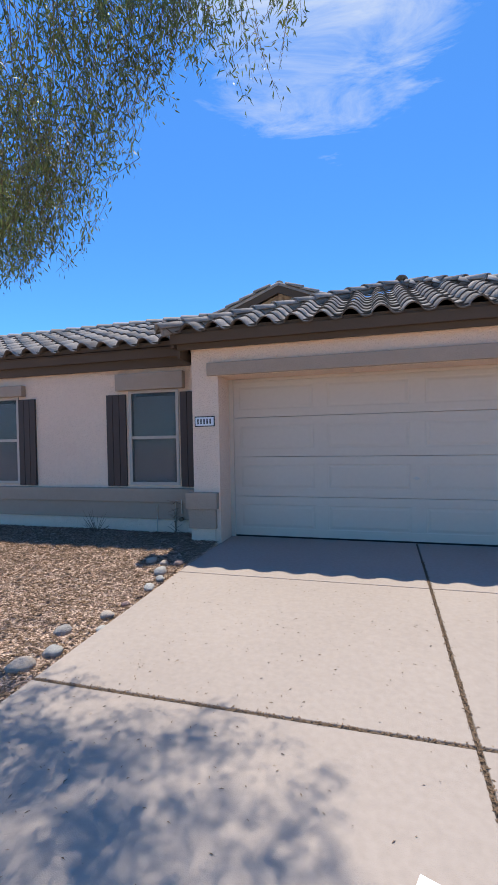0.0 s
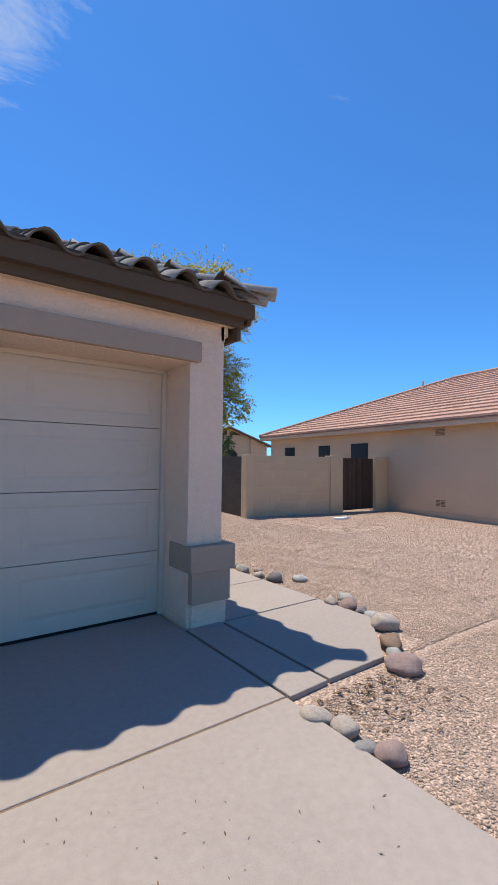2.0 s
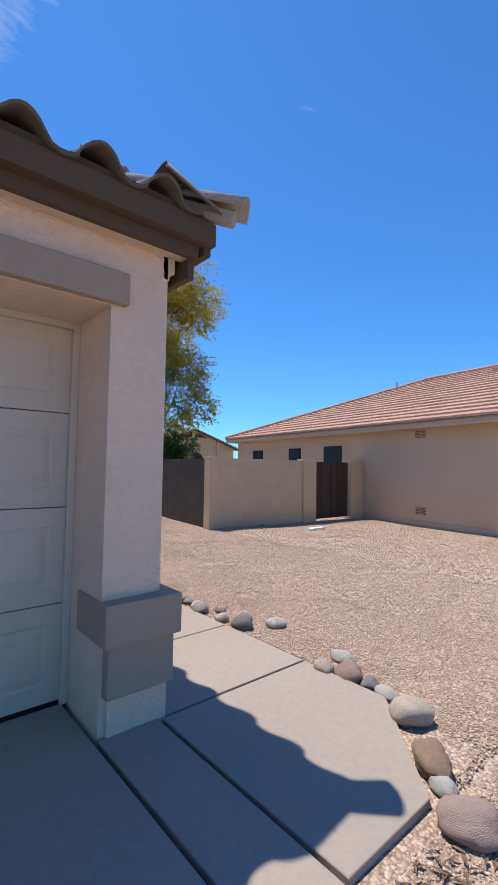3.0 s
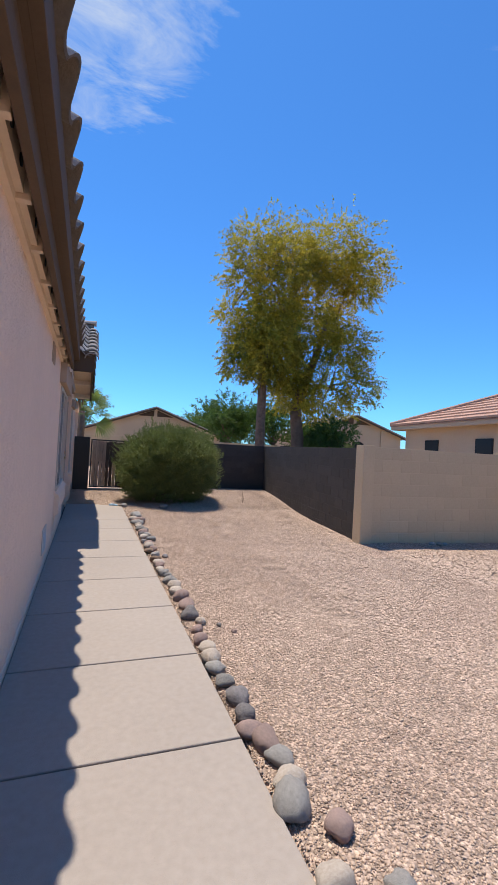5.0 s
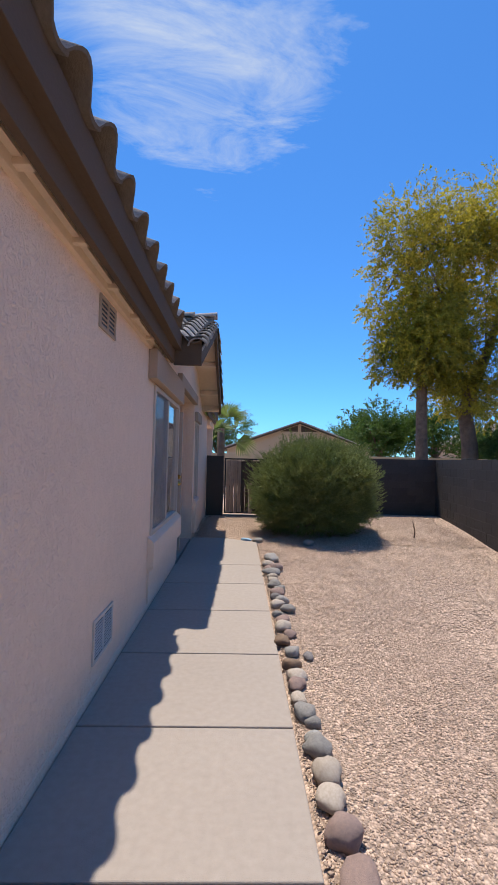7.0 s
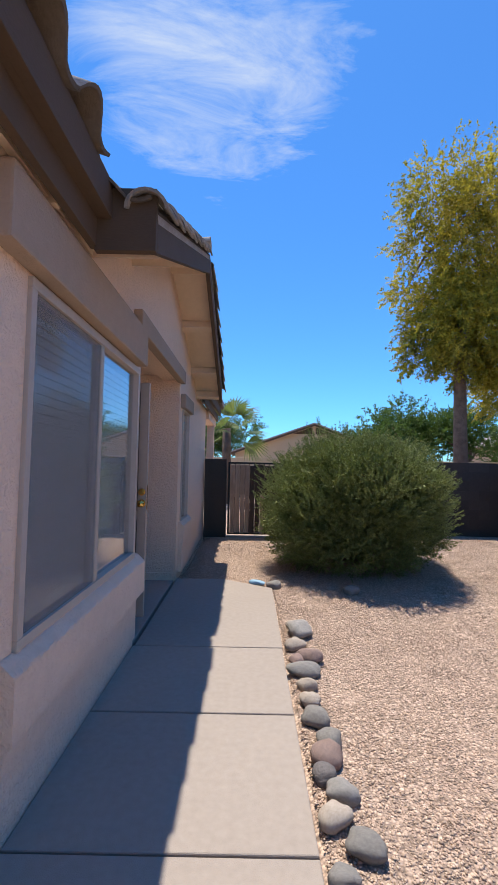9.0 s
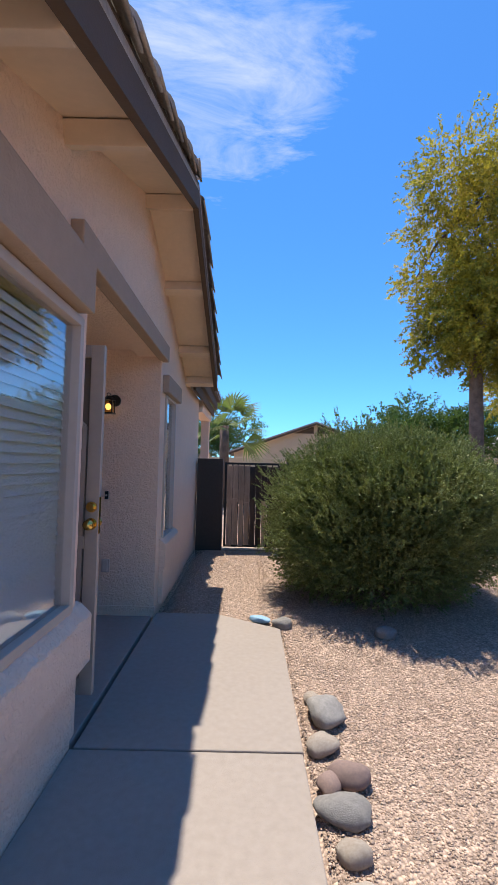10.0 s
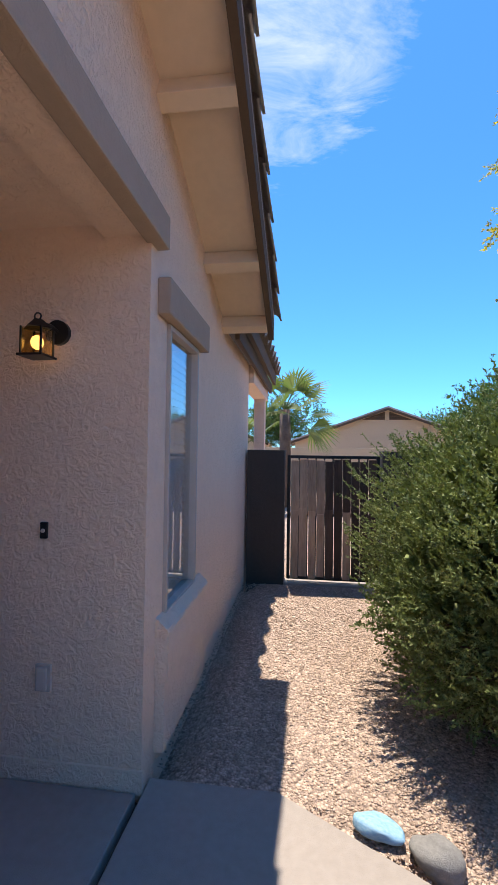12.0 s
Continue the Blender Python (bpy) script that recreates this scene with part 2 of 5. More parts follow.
def glass_material(name, alpha, tintc=(0.9, 0.95, 0.95)):
    m = bpy.data.materials.new(name)
    m.use_nodes = True
    n, l = m.node_tree.nodes, m.node_tree.links
    n.clear()
    o = n.new("ShaderNodeOutputMaterial")
    g = n.new("ShaderNodeBsdfGlossy")
    g.inputs["Roughness"].default_value = 0.01
    t = n.new("ShaderNodeBsdfTransparent")
    t.inputs[0].default_value = (*tintc, 1)
    lw = n.new("ShaderNodeLayerWeight")
    lw.inputs["Blend"].default_value = 0.5
    pw = n.new("ShaderNodeMath")
    pw.operation = "POWER"
    l.new(lw.outputs["Facing"], pw.inputs[0])
    pw.inputs[1].default_value = 3.0
    f = n.new("ShaderNodeMath")
    f.operation = "MULTIPLY_ADD"
    l.new(pw.outputs[0], f.inputs[0])
    f.inputs[1].default_value, f.inputs[2].default_value = 0.9, alpha
    x = n.new("ShaderNodeMixShader")
    l.new(f.outputs[0], x.inputs[0])
    l.new(t.outputs[0], x.inputs[1])
    l.new(g.outputs[0], x.inputs[2])
    l.new(x.outputs[0], o.inputs[0])
    return m


GLASS = glass_material("window glass", 0.06, (0.96, 0.97, 0.97))
LAMPGLASS = glass_material("lantern glass", 0.03, (0.9, 0.8, 0.6))


def mesh_material(name, colour, opening):
    m = bpy.data.materials.new(name)
    m.use_nodes = True
    n, l = m.node_tree.nodes, m.node_tree.links
    b = n["Principled BSDF"]
    b.inputs["Base Color"].default_value, b.inputs["Roughness"].default_value = (*colour, 1), 0.7
    b.inputs["Alpha"].default_value = 1 - opening
    return m


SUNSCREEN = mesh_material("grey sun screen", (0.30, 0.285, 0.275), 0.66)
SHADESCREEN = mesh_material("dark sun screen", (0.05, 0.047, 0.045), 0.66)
DOORMESH = mesh_material("bronze door mesh", (0.20, 0.16, 0.13), 0.25)


def gravel_material():
    """Small angular stones: each cell its own tone, darker gaps between, and relief."""
    m = material("pink decomposed gravel", (0.55, 0.405, 0.31), 0.95, (0.40, 0.275, 0.208), 0.5, 22, 0.6, spec=0.2)
    n, l = m.node_tree.nodes, m.node_tree.links
    tc = n.new("ShaderNodeTexCoord")
    out = n["Principled BSDF"].inputs["Base Color"].links[0].from_socket
    heights = []
    for size, low, high in ((64, 0.6, 1.3), (29, 0.84, 1.14)):
        v = n.new("ShaderNodeTexVoronoi")
        v.inputs["Scale"].default_value = size
        l.new(tc.outputs["Object"], v.inputs["Vector"])
        split = n.new("ShaderNodeSeparateColor")
        l.new(v.outputs["Color"], split.inputs[0])
        k = n.new("ShaderNodeMapRange")
        k.inputs["To Min"].default_value, k.inputs["To Max"].default_value = low, high
        l.new(split.outputs[0], k.inputs["Value"])
        s = n.new("ShaderNodeVectorMath")
        s.operation = "SCALE"
        l.new(out, s.inputs[0])
        l.new(k.outputs[0], s.inputs["Scale"])
        out = s.outputs[0]
        heights.append(v.outputs["Distance"])
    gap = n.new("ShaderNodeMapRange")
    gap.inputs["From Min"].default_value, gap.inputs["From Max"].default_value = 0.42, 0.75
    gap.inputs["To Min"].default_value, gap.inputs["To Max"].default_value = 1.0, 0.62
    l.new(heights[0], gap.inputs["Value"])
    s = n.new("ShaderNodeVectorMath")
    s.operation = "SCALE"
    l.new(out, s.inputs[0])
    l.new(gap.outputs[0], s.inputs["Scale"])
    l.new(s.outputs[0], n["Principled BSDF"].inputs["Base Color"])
    bp = n.new("ShaderNodeBump")
    bp.invert = True
    bp.inputs["Strength"].default_value, bp.inputs["Distance"].default_value = 0.7, 0.015
    l.new(heights[0], bp.inputs["Height"])
    l.new(bp.outputs[0], n["Principled BSDF"].inputs["Normal"])
    return m


GRAVEL = gravel_material()
PEBBLE = material("gravel chip", (0.50, 0.372, 0.282), 0.9, (0.37, 0.258, 0.188), 1.2, 30, 0.7, island=0.34, spec=0.2)
BEDCHIP = material("brown bed gravel", (0.36, 0.245, 0.175), 0.95, (0.20, 0.13, 0.09), 1.2, 30, 0.7, island=0.4, spec=0.2)
ROCKS = [
    material("grey river rock", (0.211, 0.195, 0.179), 0.9, (0.312, 0.289, 0.265), 11, 70, 0.9, 0.5, 45, rand=0.2),
    material("rose river rock", (0.328, 0.226, 0.191), 0.9, (0.234, 0.168, 0.148), 11, 70, 0.9, 0.5, 45, rand=0.15),
    material("cream river rock", (0.359, 0.292, 0.234), 0.9, (0.484, 0.413, 0.343), 11, 70, 0.9, 0.5, 45, rand=0.12),
    material("dark river rock", (0.117, 0.105, 0.105), 0.85, (0.195, 0.172, 0.164), 7, 50, 0.9, 0.35, 9, rand=0.2),
    material("brown river rock", (0.234, 0.156, 0.101), 0.85, (0.156, 0.101, 0.070), 5, 40, 0.9, 0.35, 9, rand=0.1),
    material("pale blue grey rock", (0.328, 0.312, 0.285), 0.9, (0.429, 0.406, 0.367), 11, 70, 0.9, 0.5, 45, rand=0.1),
]
BLUEPAINT = material("blue painted stone", (0.16, 0.34, 0.52), 0.6, (0.38, 0.52, 0.58), 12, 60, 0.9, 0.15)


# ---- mesh helpers ----
def mesh_of(bm, name, mat, smooth=False):
    me = bpy.data.meshes.new(name)
    bm.to_mesh(me)
    bm.free()
    me.materials.append(mat)
    if smooth:
        me.polygons.foreach_set("use_smooth", [True] * len(me.polygons))
    return me


def part(name, bm, mat, parent=None, label="", smooth=False):
    ob = new(name, mesh_of(bm, name, mat, smooth))
    if parent is not None:
        ob.parent = parent
        ob.matrix_parent_inverse = parent.matrix_basis.inverted()
    return tagged(ob, label)


def piece(name, me, m, parent):
    ob = new(name, me)
    ob.parent = parent
    ob.matrix_parent_inverse = parent.matrix_basis.inverted()
    ob.matrix_basis = m
    return ob


def setting(name, bm, mat, label="", smooth=False):
    return tagged(part(name, bm, mat, None, label, smooth), kind="structure")


def thing(name, place, label, category, group=""):
    ob = new(name)
    ob.empty_display_size = 0.1
    ob.matrix_basis = Matrix.Translation(place)
    return tagged(ob, label, category, group)


def box(lo, hi, bevel=0.0, bm=None, m=None):
    bm = bm or bmesh.new()
    r = bmesh.ops.create_cube(bm, size=1)
    for v in r["verts"]:
        v.co = Vector([lo[i] + (v.co[i] + 0.5) * (hi[i] - lo[i]) for i in range(3)])
    if bevel:
        edges = {e for v in r["verts"] for e in v.link_edges}
        r = bmesh.ops.bevel(bm, geom=list(edges), offset=bevel, segments=2, affect="EDGES", profile=0.6)
    if m is not None:
        bmesh.ops.transform(bm, matrix=m, verts=list({v for f in r["faces"] for v in f.verts}) if bevel else r["verts"])
    return bm


def prism(outline, axis, lo, hi, bm=None):
    """A closed outline of 2D points, drawn out along one axis from lo to hi."""
    bm = bm or bmesh.new()

    def at(p, d):
        c = list(p)
        c.insert(axis, d)
        return bm.verts.new(c)
    a, b = [at(p, lo) for p in outline], [at(p, hi) for p in outline]
    k = len(outline)
    for i in range(k):
        bm.faces.new((a[i], a[(i + 1) % k], b[(i + 1) % k], b[i]))
    bm.faces.new(a[::-1])
    bm.faces.new(b)
    bmesh.ops.recalc_face_normals(bm, faces=bm.faces)
    return bm


def tube(points, radii, sides=8, bm=None):
    bm = bm or bmesh.new()
    rings = []
    pts = [Vector(p) for p in points]
    side = None
    for i, p in enumerate(pts):
        way = (pts[min(i + 1, len(pts) - 1)] - pts[max(i - 1, 0)]).normalized()
        if side is None:
            side = way.orthogonal().normalized()
        side = (side - way * side.dot(way)).normalized()
        other = way.cross(side)
        r = radii[i] if hasattr(radii, "__len__") else radii
        rings.append([bm.verts.new(p + side * (r * math.cos(a)) + other * (r * math.sin(a))) for a in [2 * math.pi * (j + 0.5) / sides for j in range(sides)]])
    for a, b in zip(rings, rings[1:]):
        for j in range(sides):
            bm.faces.new((a[j], a[(j + 1) % sides], b[(j + 1) % sides], b[j]))
    bm.faces.new(rings[0][::-1])
    bm.faces.new(rings[-1])
    return bm


def disc(centre, radius, depth, axis, sides=20, bm=None):
    c = Vector(centre)
    d = Vector([depth / 2 if i == axis else 0 for i in range(3)])
    return tube((c - d, c + d), radius, sides, bm)


def sheet_of(name, verts, faces, mat, smooth=False):
    me = bpy.data.meshes.new(name)
    me.from_pydata(verts, [], faces)
    me.materials.append(mat)
    if smooth:
        me.polygons.foreach_set("use_smooth", [True] * len(me.polygons))
    me.update()
    return me


def leaf_mesh(name, base, way, length, width, mat):
    """Many small diamond leaves: arrays of base points, ways, lengths and widths."""
    n = len(base)
    way = way / np.linalg.norm(way, axis=1, keepdims=True)
    side = np.cross(way, np.random.normal(size=(n, 3)))
    side /= np.linalg.norm(side, axis=1, keepdims=True) + 1e-9
    up = np.cross(side, way)
    L, W = length[:, None], width[:, None]
    v = np.empty((n, 4, 3))
    v[:, 0] = base
    v[:, 1] = base + way * L * 0.45 + side * W * 0.5 + up * W * 0.12
    v[:, 2] = base + way * L
    v[:, 3] = base + way * L * 0.45 - side * W * 0.5 + up * W * 0.12
    me = bpy.data.meshes.new(name)
    me.vertices.add(n * 4)
    me.vertices.foreach_set("co", v.ravel())
    me.loops.add(n * 4)
    me.loops.foreach_set("vertex_index", np.arange(n * 4))
    me.polygons.add(n)
    me.polygons.foreach_set("loop_start", np.arange(0, n * 4, 4))
    me.polygons.foreach_set("loop_total", np.full(n, 4))
    me.materials.append(mat)
    me.update(calc_edges=True)
    return me


def local_part(name, bm, mat, parent, label="", smooth=False):
    """A part whose mesh is written in its thing's own axes."""
    ob = new(name, mesh_of(bm, name, mat, smooth))
    ob.parent = parent
    return tagged(ob, label)


def smooth(a, b, v):
    v = min(max((v - a) / (b - a), 0.0), 1.0)
    return v * v * (3 - 2 * v)


# ---- ground ----
def drive_z(y):
    return -0.018 * max(0.0, -1.2 - y)


def paved(x, y, grow=0.0):
    g = grow
    if -5.32 - g < x < -0.34 + g and y < 0.5:
        return True
    if -0.36 - g < x < 1.16 + g and -1.30 - g < y < 10.3 + g:
        return x - y * 1.0 < 1.86 + g * 2 and x * 0.68 + y < 10.66 + g
    return -11.5 < x < 0 and y > -0.02 and (x > -5.66 or y > 0.48) and y < 13.5


def ground_z(x, y):
    z = -0.03 - 0.021 * min(max(0.0, x - 2.0), 9) * (1 - smooth(8, 13, y))
    z += 0.15 * smooth(8.5, 12.8, y) * smooth(1.2, 3.2, x) + 0.06 * smooth(10.5, 13, y) * (1 - smooth(1.2, 3.2, x))
    if x < -5.3:
        z += 0.05 * smooth(-2.5, 0.2, y) + drive_z(y)
    elif y < -1.3:
        z += drive_z(y) * (1 - smooth(2, 9, x)) - 0.01
    near = 1 - smooth(14, 22, max(abs(x), abs(y - 3)))
    return z + near * 0.018 * noise.noise(Vector((x * 0.8, y * 0.8, 1.7))) + near * 0.003 * noise.noise(Vector((x * 3.1, y * 3.1, 4.2)))


def axis_steps(lo, hi, step, far):
    mid = list(np.arange(lo, hi + 1e-6, step))
    out = [d for d in (1.5, 4, 9, 20, 45, 110, 300, 900, 2400) if d < far]
    return [lo - d for d in out[::-1]] + mid + [hi + d for d in out]


gx, gy = axis_steps(-12, 12, 0.2, 3000), axis_steps(-9, 16, 0.2, 3000)
gverts = [(x, y, ground_z(x, y) - (0.12 if paved(x, y, -0.12) else 0.0)) for y in gy for x in gx]
gw = len(gx)
gfaces = [(j * gw + i, j * gw + i + 1, (j + 1) * gw + i + 1, (j + 1) * gw + i) for j in range(len(gy) - 1) for i in range(gw - 1)]
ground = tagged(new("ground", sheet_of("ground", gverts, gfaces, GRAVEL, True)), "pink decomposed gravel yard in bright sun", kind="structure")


def slab(outline, thick=0.10, slope=False):
    """One cast slab with eased edges, from its outline in plan."""
    bm = bmesh.new()
    k = len(outline)
    c = Vector((sum(p[0] for p in outline) / k, sum(p[1] for p in outline) / k))
    rings = []
    for z, inset in ((-thick, 0.0), (-0.006, 0.0), (-0.002, 0.002), (0.0, 0.006)):
        ring = []
        for x, y in outline:
            d = Vector((x, y)) - c
            p = Vector((x, y)) - Vector((math.copysign(inset, d.x), math.copysign(inset, d.y)))
            ring.append(bm.verts.new((p.x, p.y, z + (drive_z(p.y) if slope else 0.0))))
        rings.append(ring)
    for a, b in zip(rings, rings[1:]):
        for i in range(k):
            bm.faces.new((a[i], a[(i + 1) % k], b[(i + 1) % k], b[i]))
    bm.faces.new(rings[-1])
    return bm


road = setting("road", prism([(-5.27, -9.0), (-0.37, -9.0), (-0.37, 0.44), (-5.27, 0.44)], 2, -0.34, -0.17), JOINT_AND_SHADE, "two-car concrete driveway with dirt-filled joints")


def joint_x(y):
    return -2.838 + 0.012 * y


for y0, y1 in ((-1.265, 0.45), (-3.307, -1.279), (-5.45, -3.330), (-7.6, -5.47)):
    for outline in ([(-5.30, y0), (joint_x(y0) - 0.011, y0), (joint_x(y1) - 0.011, y1), (-5.30, y1)], [(joint_x(y0) + 0.011, y0), (-0.358, y0), (-0.358, y1), (joint_x(y1) + 0.011, y1)]):
        part("slab", slab(outline, 0.14, True), CONCRETE_D, road)
pavement = setting("pavement", prism([(-0.06, -1.2), (0.5, -1.2), (1.12, -0.62), (1.12, 9.8), (0.55, 10.2), (-0.06, 10.2)], 2, -0.14, -0.055), JOINT_AND_SHADE, "narrow concrete side walk with tooled joints")
part("slab", slab([(-0.335, -1.285), (-0.012, -1.27), (-0.012, -0.015), (-0.335, -0.015)]), CONCRETE, pavement)
part("slab", slab([(0.012, -1.265), (0.566, -1.262), (1.155, -0.684), (1.15, -0.046), (0.012, -0.046)]), CONCRETE, pavement)
walk_joints = (-0.034, 0.86, 1.775, 2.69, 3.62, 4.50, 5.40, 6.34, 7.26, 8.18)
for y0, y1 in zip(walk_joints, walk_joints[1:]):
    part("slab", slab([(-0.010, y0 + 0.006), (1.15, y0 + 0.006), (1.15, y1 - 0.006), (-0.010, y1 - 0.006)]), CONCRETE, pavement)
part("slab", slab([(0.006, 8.186), (1.155, 8.186), (1.16, 9.86), (0.58, 10.21), (0.006, 10.21)]), CONCRETE, pavement)
part("slab", slab([(-1.30, 8.21), (-0.022, 8.21), (-0.022, 10.11), (-1.30, 10.11)]), CONCRETE, pavement)
def deck_strip(y0, y1):
    bm = bmesh.new()
    v = [bm.verts.new((joint_x(y) + s * 0.016, y, drive_z(y) - 0.009)) for y, s in ((y0, -1), (y0, 1), (y1, 1), (y1, -1))]
    bm.faces.new(v)
    return bm


for y0, y1 in ((-7.6, -1.2), (-1.2, 0.44)):
    part("joint_fill", deck_strip(y0, y1), JOINT_AND_SHADE, road)
part("joint_fill", box((-5.29, -3.336, drive_z(-3.3) - 0.03), (-0.36, -3.299, drive_z(-3.3) - 0.009)), JOINT_AND_SHADE, road)
part("joint_fill", box((-5.29, -1.283, -0.03), (-0.36, -1.261, -0.007)), LITTER, road, "dry litter packed in the joint")
# leaf litter lying in the wide driveway joints
lv, lf = [], []
rng = np.random.default_rng(5)
for k in range(4200):
    if k % 5 < 3:
        y = rng.uniform(-6.5, -0.4)
        x = joint_x(y) + rng.normal(0, 0.008)
    else:
        x, y = rng.uniform(-5.3, -0.4), -3.317 + rng.normal(0, 0.009)
    a, s = rng.uniform(0, 6.28), rng.uniform(0.004, 0.011)
    z = drive_z(y) - 0.004 + rng.uniform(0, 0.007)
    b = len(lv)
    lv += [(x + s * math.cos(a), y + s * math.sin(a), z), (x - s * 0.4 * math.sin(a), y + s * 0.4 * math.cos(a), z + 0.003), (x - s * math.cos(a), y - s * math.sin(a), z), (x + s * 0.4 * math.sin(a), y - s * 0.4 * math.cos(a), z + 0.003)]
    lf.append((b, b + 1, b + 2, b + 3))
for k in range(950):
    x, y = rng.uniform(-5.2, -0.5), -1.4 - abs(rng.normal(0, 1.9))
    if rng.uniform() < 0.5:
        x = -5.2 + abs(rng.normal(0, 1.1))
    a, s = rng.uniform(0, 6.28), rng.uniform(0.003, 0.013)
    z, b = drive_z(y) + 0.002, len(lv)
    lv += [(x + s * math.cos(a), y + s * math.sin(a), z), (x - s * 0.22 * math.sin(a), y + s * 0.22 * math.cos(a), z + 0.003), (x - s * math.cos(a), y - s * math.sin(a), z), (x + s * 0.22 * math.sin(a), y - s * 0.22 * math.cos(a), z + 0.002)]
    lf.append((b, b + 1, b + 2, b + 3))
tagged(new("leaf_litter", sheet_of("leaf_litter", lv, lf, LITTER)), "dry leaves and seed bits on the driveway", "leaf litter", kind="stuff")

# ---- house: walls ----
W = 0.2
bm = box((-5.65, 0, -0.12), (-5.28, 0.52, 2.19))
box((-0.33, 0, -0.12), (0, 0.52, 2.19), bm=bm)
box((-5.65, 0, 2.19), (0, 0.52, 2.62), bm=bm)
wall_front = setting("wall_front", bm, STUCCO, "pink-beige stucco garage front")
SX = -0.018                      # face of the side wall up to the porch
bm = box((-W, 0.52, -0.12), (SX, 6.38, 2.52))
box((-W, 6.38, -0.12), (SX, 8.12, 0.68), bm=bm)
box((-W, 6.38, 2.14), (SX, 8.12, 2.52), bm=bm)
box((-W, 8.12, -0.12), (SX, 8.20, 2.52), bm=bm)
box((-W - 0.03, 8.20, 2.44), (-0.012, 10.13, 2.52), bm=bm)
box((-W, 10.13, -0.12), (-0.005, 10.37, 2.52), bm=bm)
box((-W, 10.37, -0.12), (-0.005, 10.95, 0.66), bm=bm)
box((-W, 10.37, 2.11), (-0.005, 10.95, 2.52), bm=bm)
box((-W, 10.95, -0.12), (-0.005, 13.42, 2.52), bm=bm)
prism([(6.72, 2.52), (11.98, 2.52), (9.35, 3.585)], 0, -W + 0.002, -0.012, bm)
wall_side = setting("wall_side", bm, STUCCO, "pink-beige textured stucco side wall with a low gable")
setting("wall_porch_1", box((-1.5, 10.13, -0.12), (-W, 10.30, 2.6)), STUCCO, "stucco end wall of the recessed entry porch")
setting("wall_porch_2", box((-1.5, 8.07, -0.12), (-W, 8.20, 2.6)), STUCCO, "stucco side wall of the recessed entry porch")
setting("wall_porch_3", box((-1.5, 8.10, -0.12), (-1.32, 10.13, 2.6)), STUCCO, "stucco back wall of the recessed entry porch")
setting("ceiling_porch", box((-1.32, 8.20, 2.50), (-W - 0.03, 10.13, 2.60)), STUCCO, "stucco porch ceiling")
setting("baseboard", box((-1.32, 10.118, -0.02), (0.004, 10.132, 0.085), 0.004), STUCCO, "low stucco base at the porch wall")
setting("baseboard", box((SX - 0.02, 0.53, -0.10), (SX + 0.005, 8.19, 0.055), 0.004), STUCCO, "painted foundation edge under the side wall")
bm = box((-12.0, 0.5, -0.12), (-9.62, 0.7, 2.66))
for x0, x1 in ((-9.62, -8.94), (-6.90, -6.08)):
    box((x0, 0.5, -0.12), (x1, 0.7, 0.70), bm=bm)
    box((x0, 0.5, 2.12), (x1, 0.7, 2.66), bm=bm)
box((-8.94, 0.5, -0.12), (-6.90, 0.7, 2.66), bm=bm)
box((-6.08, 0.5, -0.12), (-5.45, 0.7, 2.66), bm=bm)
setting("wall_wing", bm, STUCCO, "pink-beige stucco wall of the bedroom wing")
bm = box((-12.0, 0.7, -0.12), (-11.8, 13.42, 2.66))
box((-11.8, 13.22, -0.12), (-W, 13.42, 2.66), bm=bm)
box((-5.65, 0.7, -0.12), (-5.45, 8.0, 2.66), bm=bm)
box((-5.45, 0.52, 2.19), (-W, 6.2, 2.22), bm=bm)
setting("wall_back", bm, INTERIOR, "plain walls that close the house")

# raised stucco bands
def band(name, lo, hi, bevel, label):
    return setting(name, box(lo, hi, bevel), TRIM, label)


band("trim_1", (-5.42, -0.055, 2.195), (-0.25, 0.004, 2.365), 0.012, "taupe stucco lintel over the garage door")
for x0, x1 in ((-5.74, -5.30), (-0.345, 0.09)):
    bm = box((x0, -0.095, 0.45), (x1, 0.30, 0.665), 0.012)
    box((x0 + 0.03, -0.065, 0.19), (x1 - 0.03, 0.30, 0.452), 0.010, bm)
    setting("trim_2", bm, TRIM, "taupe stucco plinth block of the garage pier")
    setting("baseboard", box((x0 + 0.05, -0.03, -0.1), (x1 - 0.05, 0.30, 0.19), 0.006), STUCCO, "painted stem wall under the pier")
bm = box((-12.0, 0.40, 0.45), (-5.72, 0.502, 0.655), 0.012)
box((-12.0, 0.43, 0.20), (-5.70, 0.502, 0.452), 0.008, bm)
setting("trim_3", bm, TRIM, "taupe stucco wainscot band of the bedroom wing")
setting("baseboard", box((-12.0, 0.455, -0.1), (-5.66, 0.502, 0.20), 0.006), STUCCO, "painted stem wall with a drip edge")
for x0, x1, z0, z1 in ((-7.08, -5.97, 2.12, 2.37), (-9.95, -8.80, 2.12, 2.30)):
    band("trim_4", (x0, 0.40, z0), (x1, 0.503, z1), 0.012, "taupe stucco header over the bedroom window")
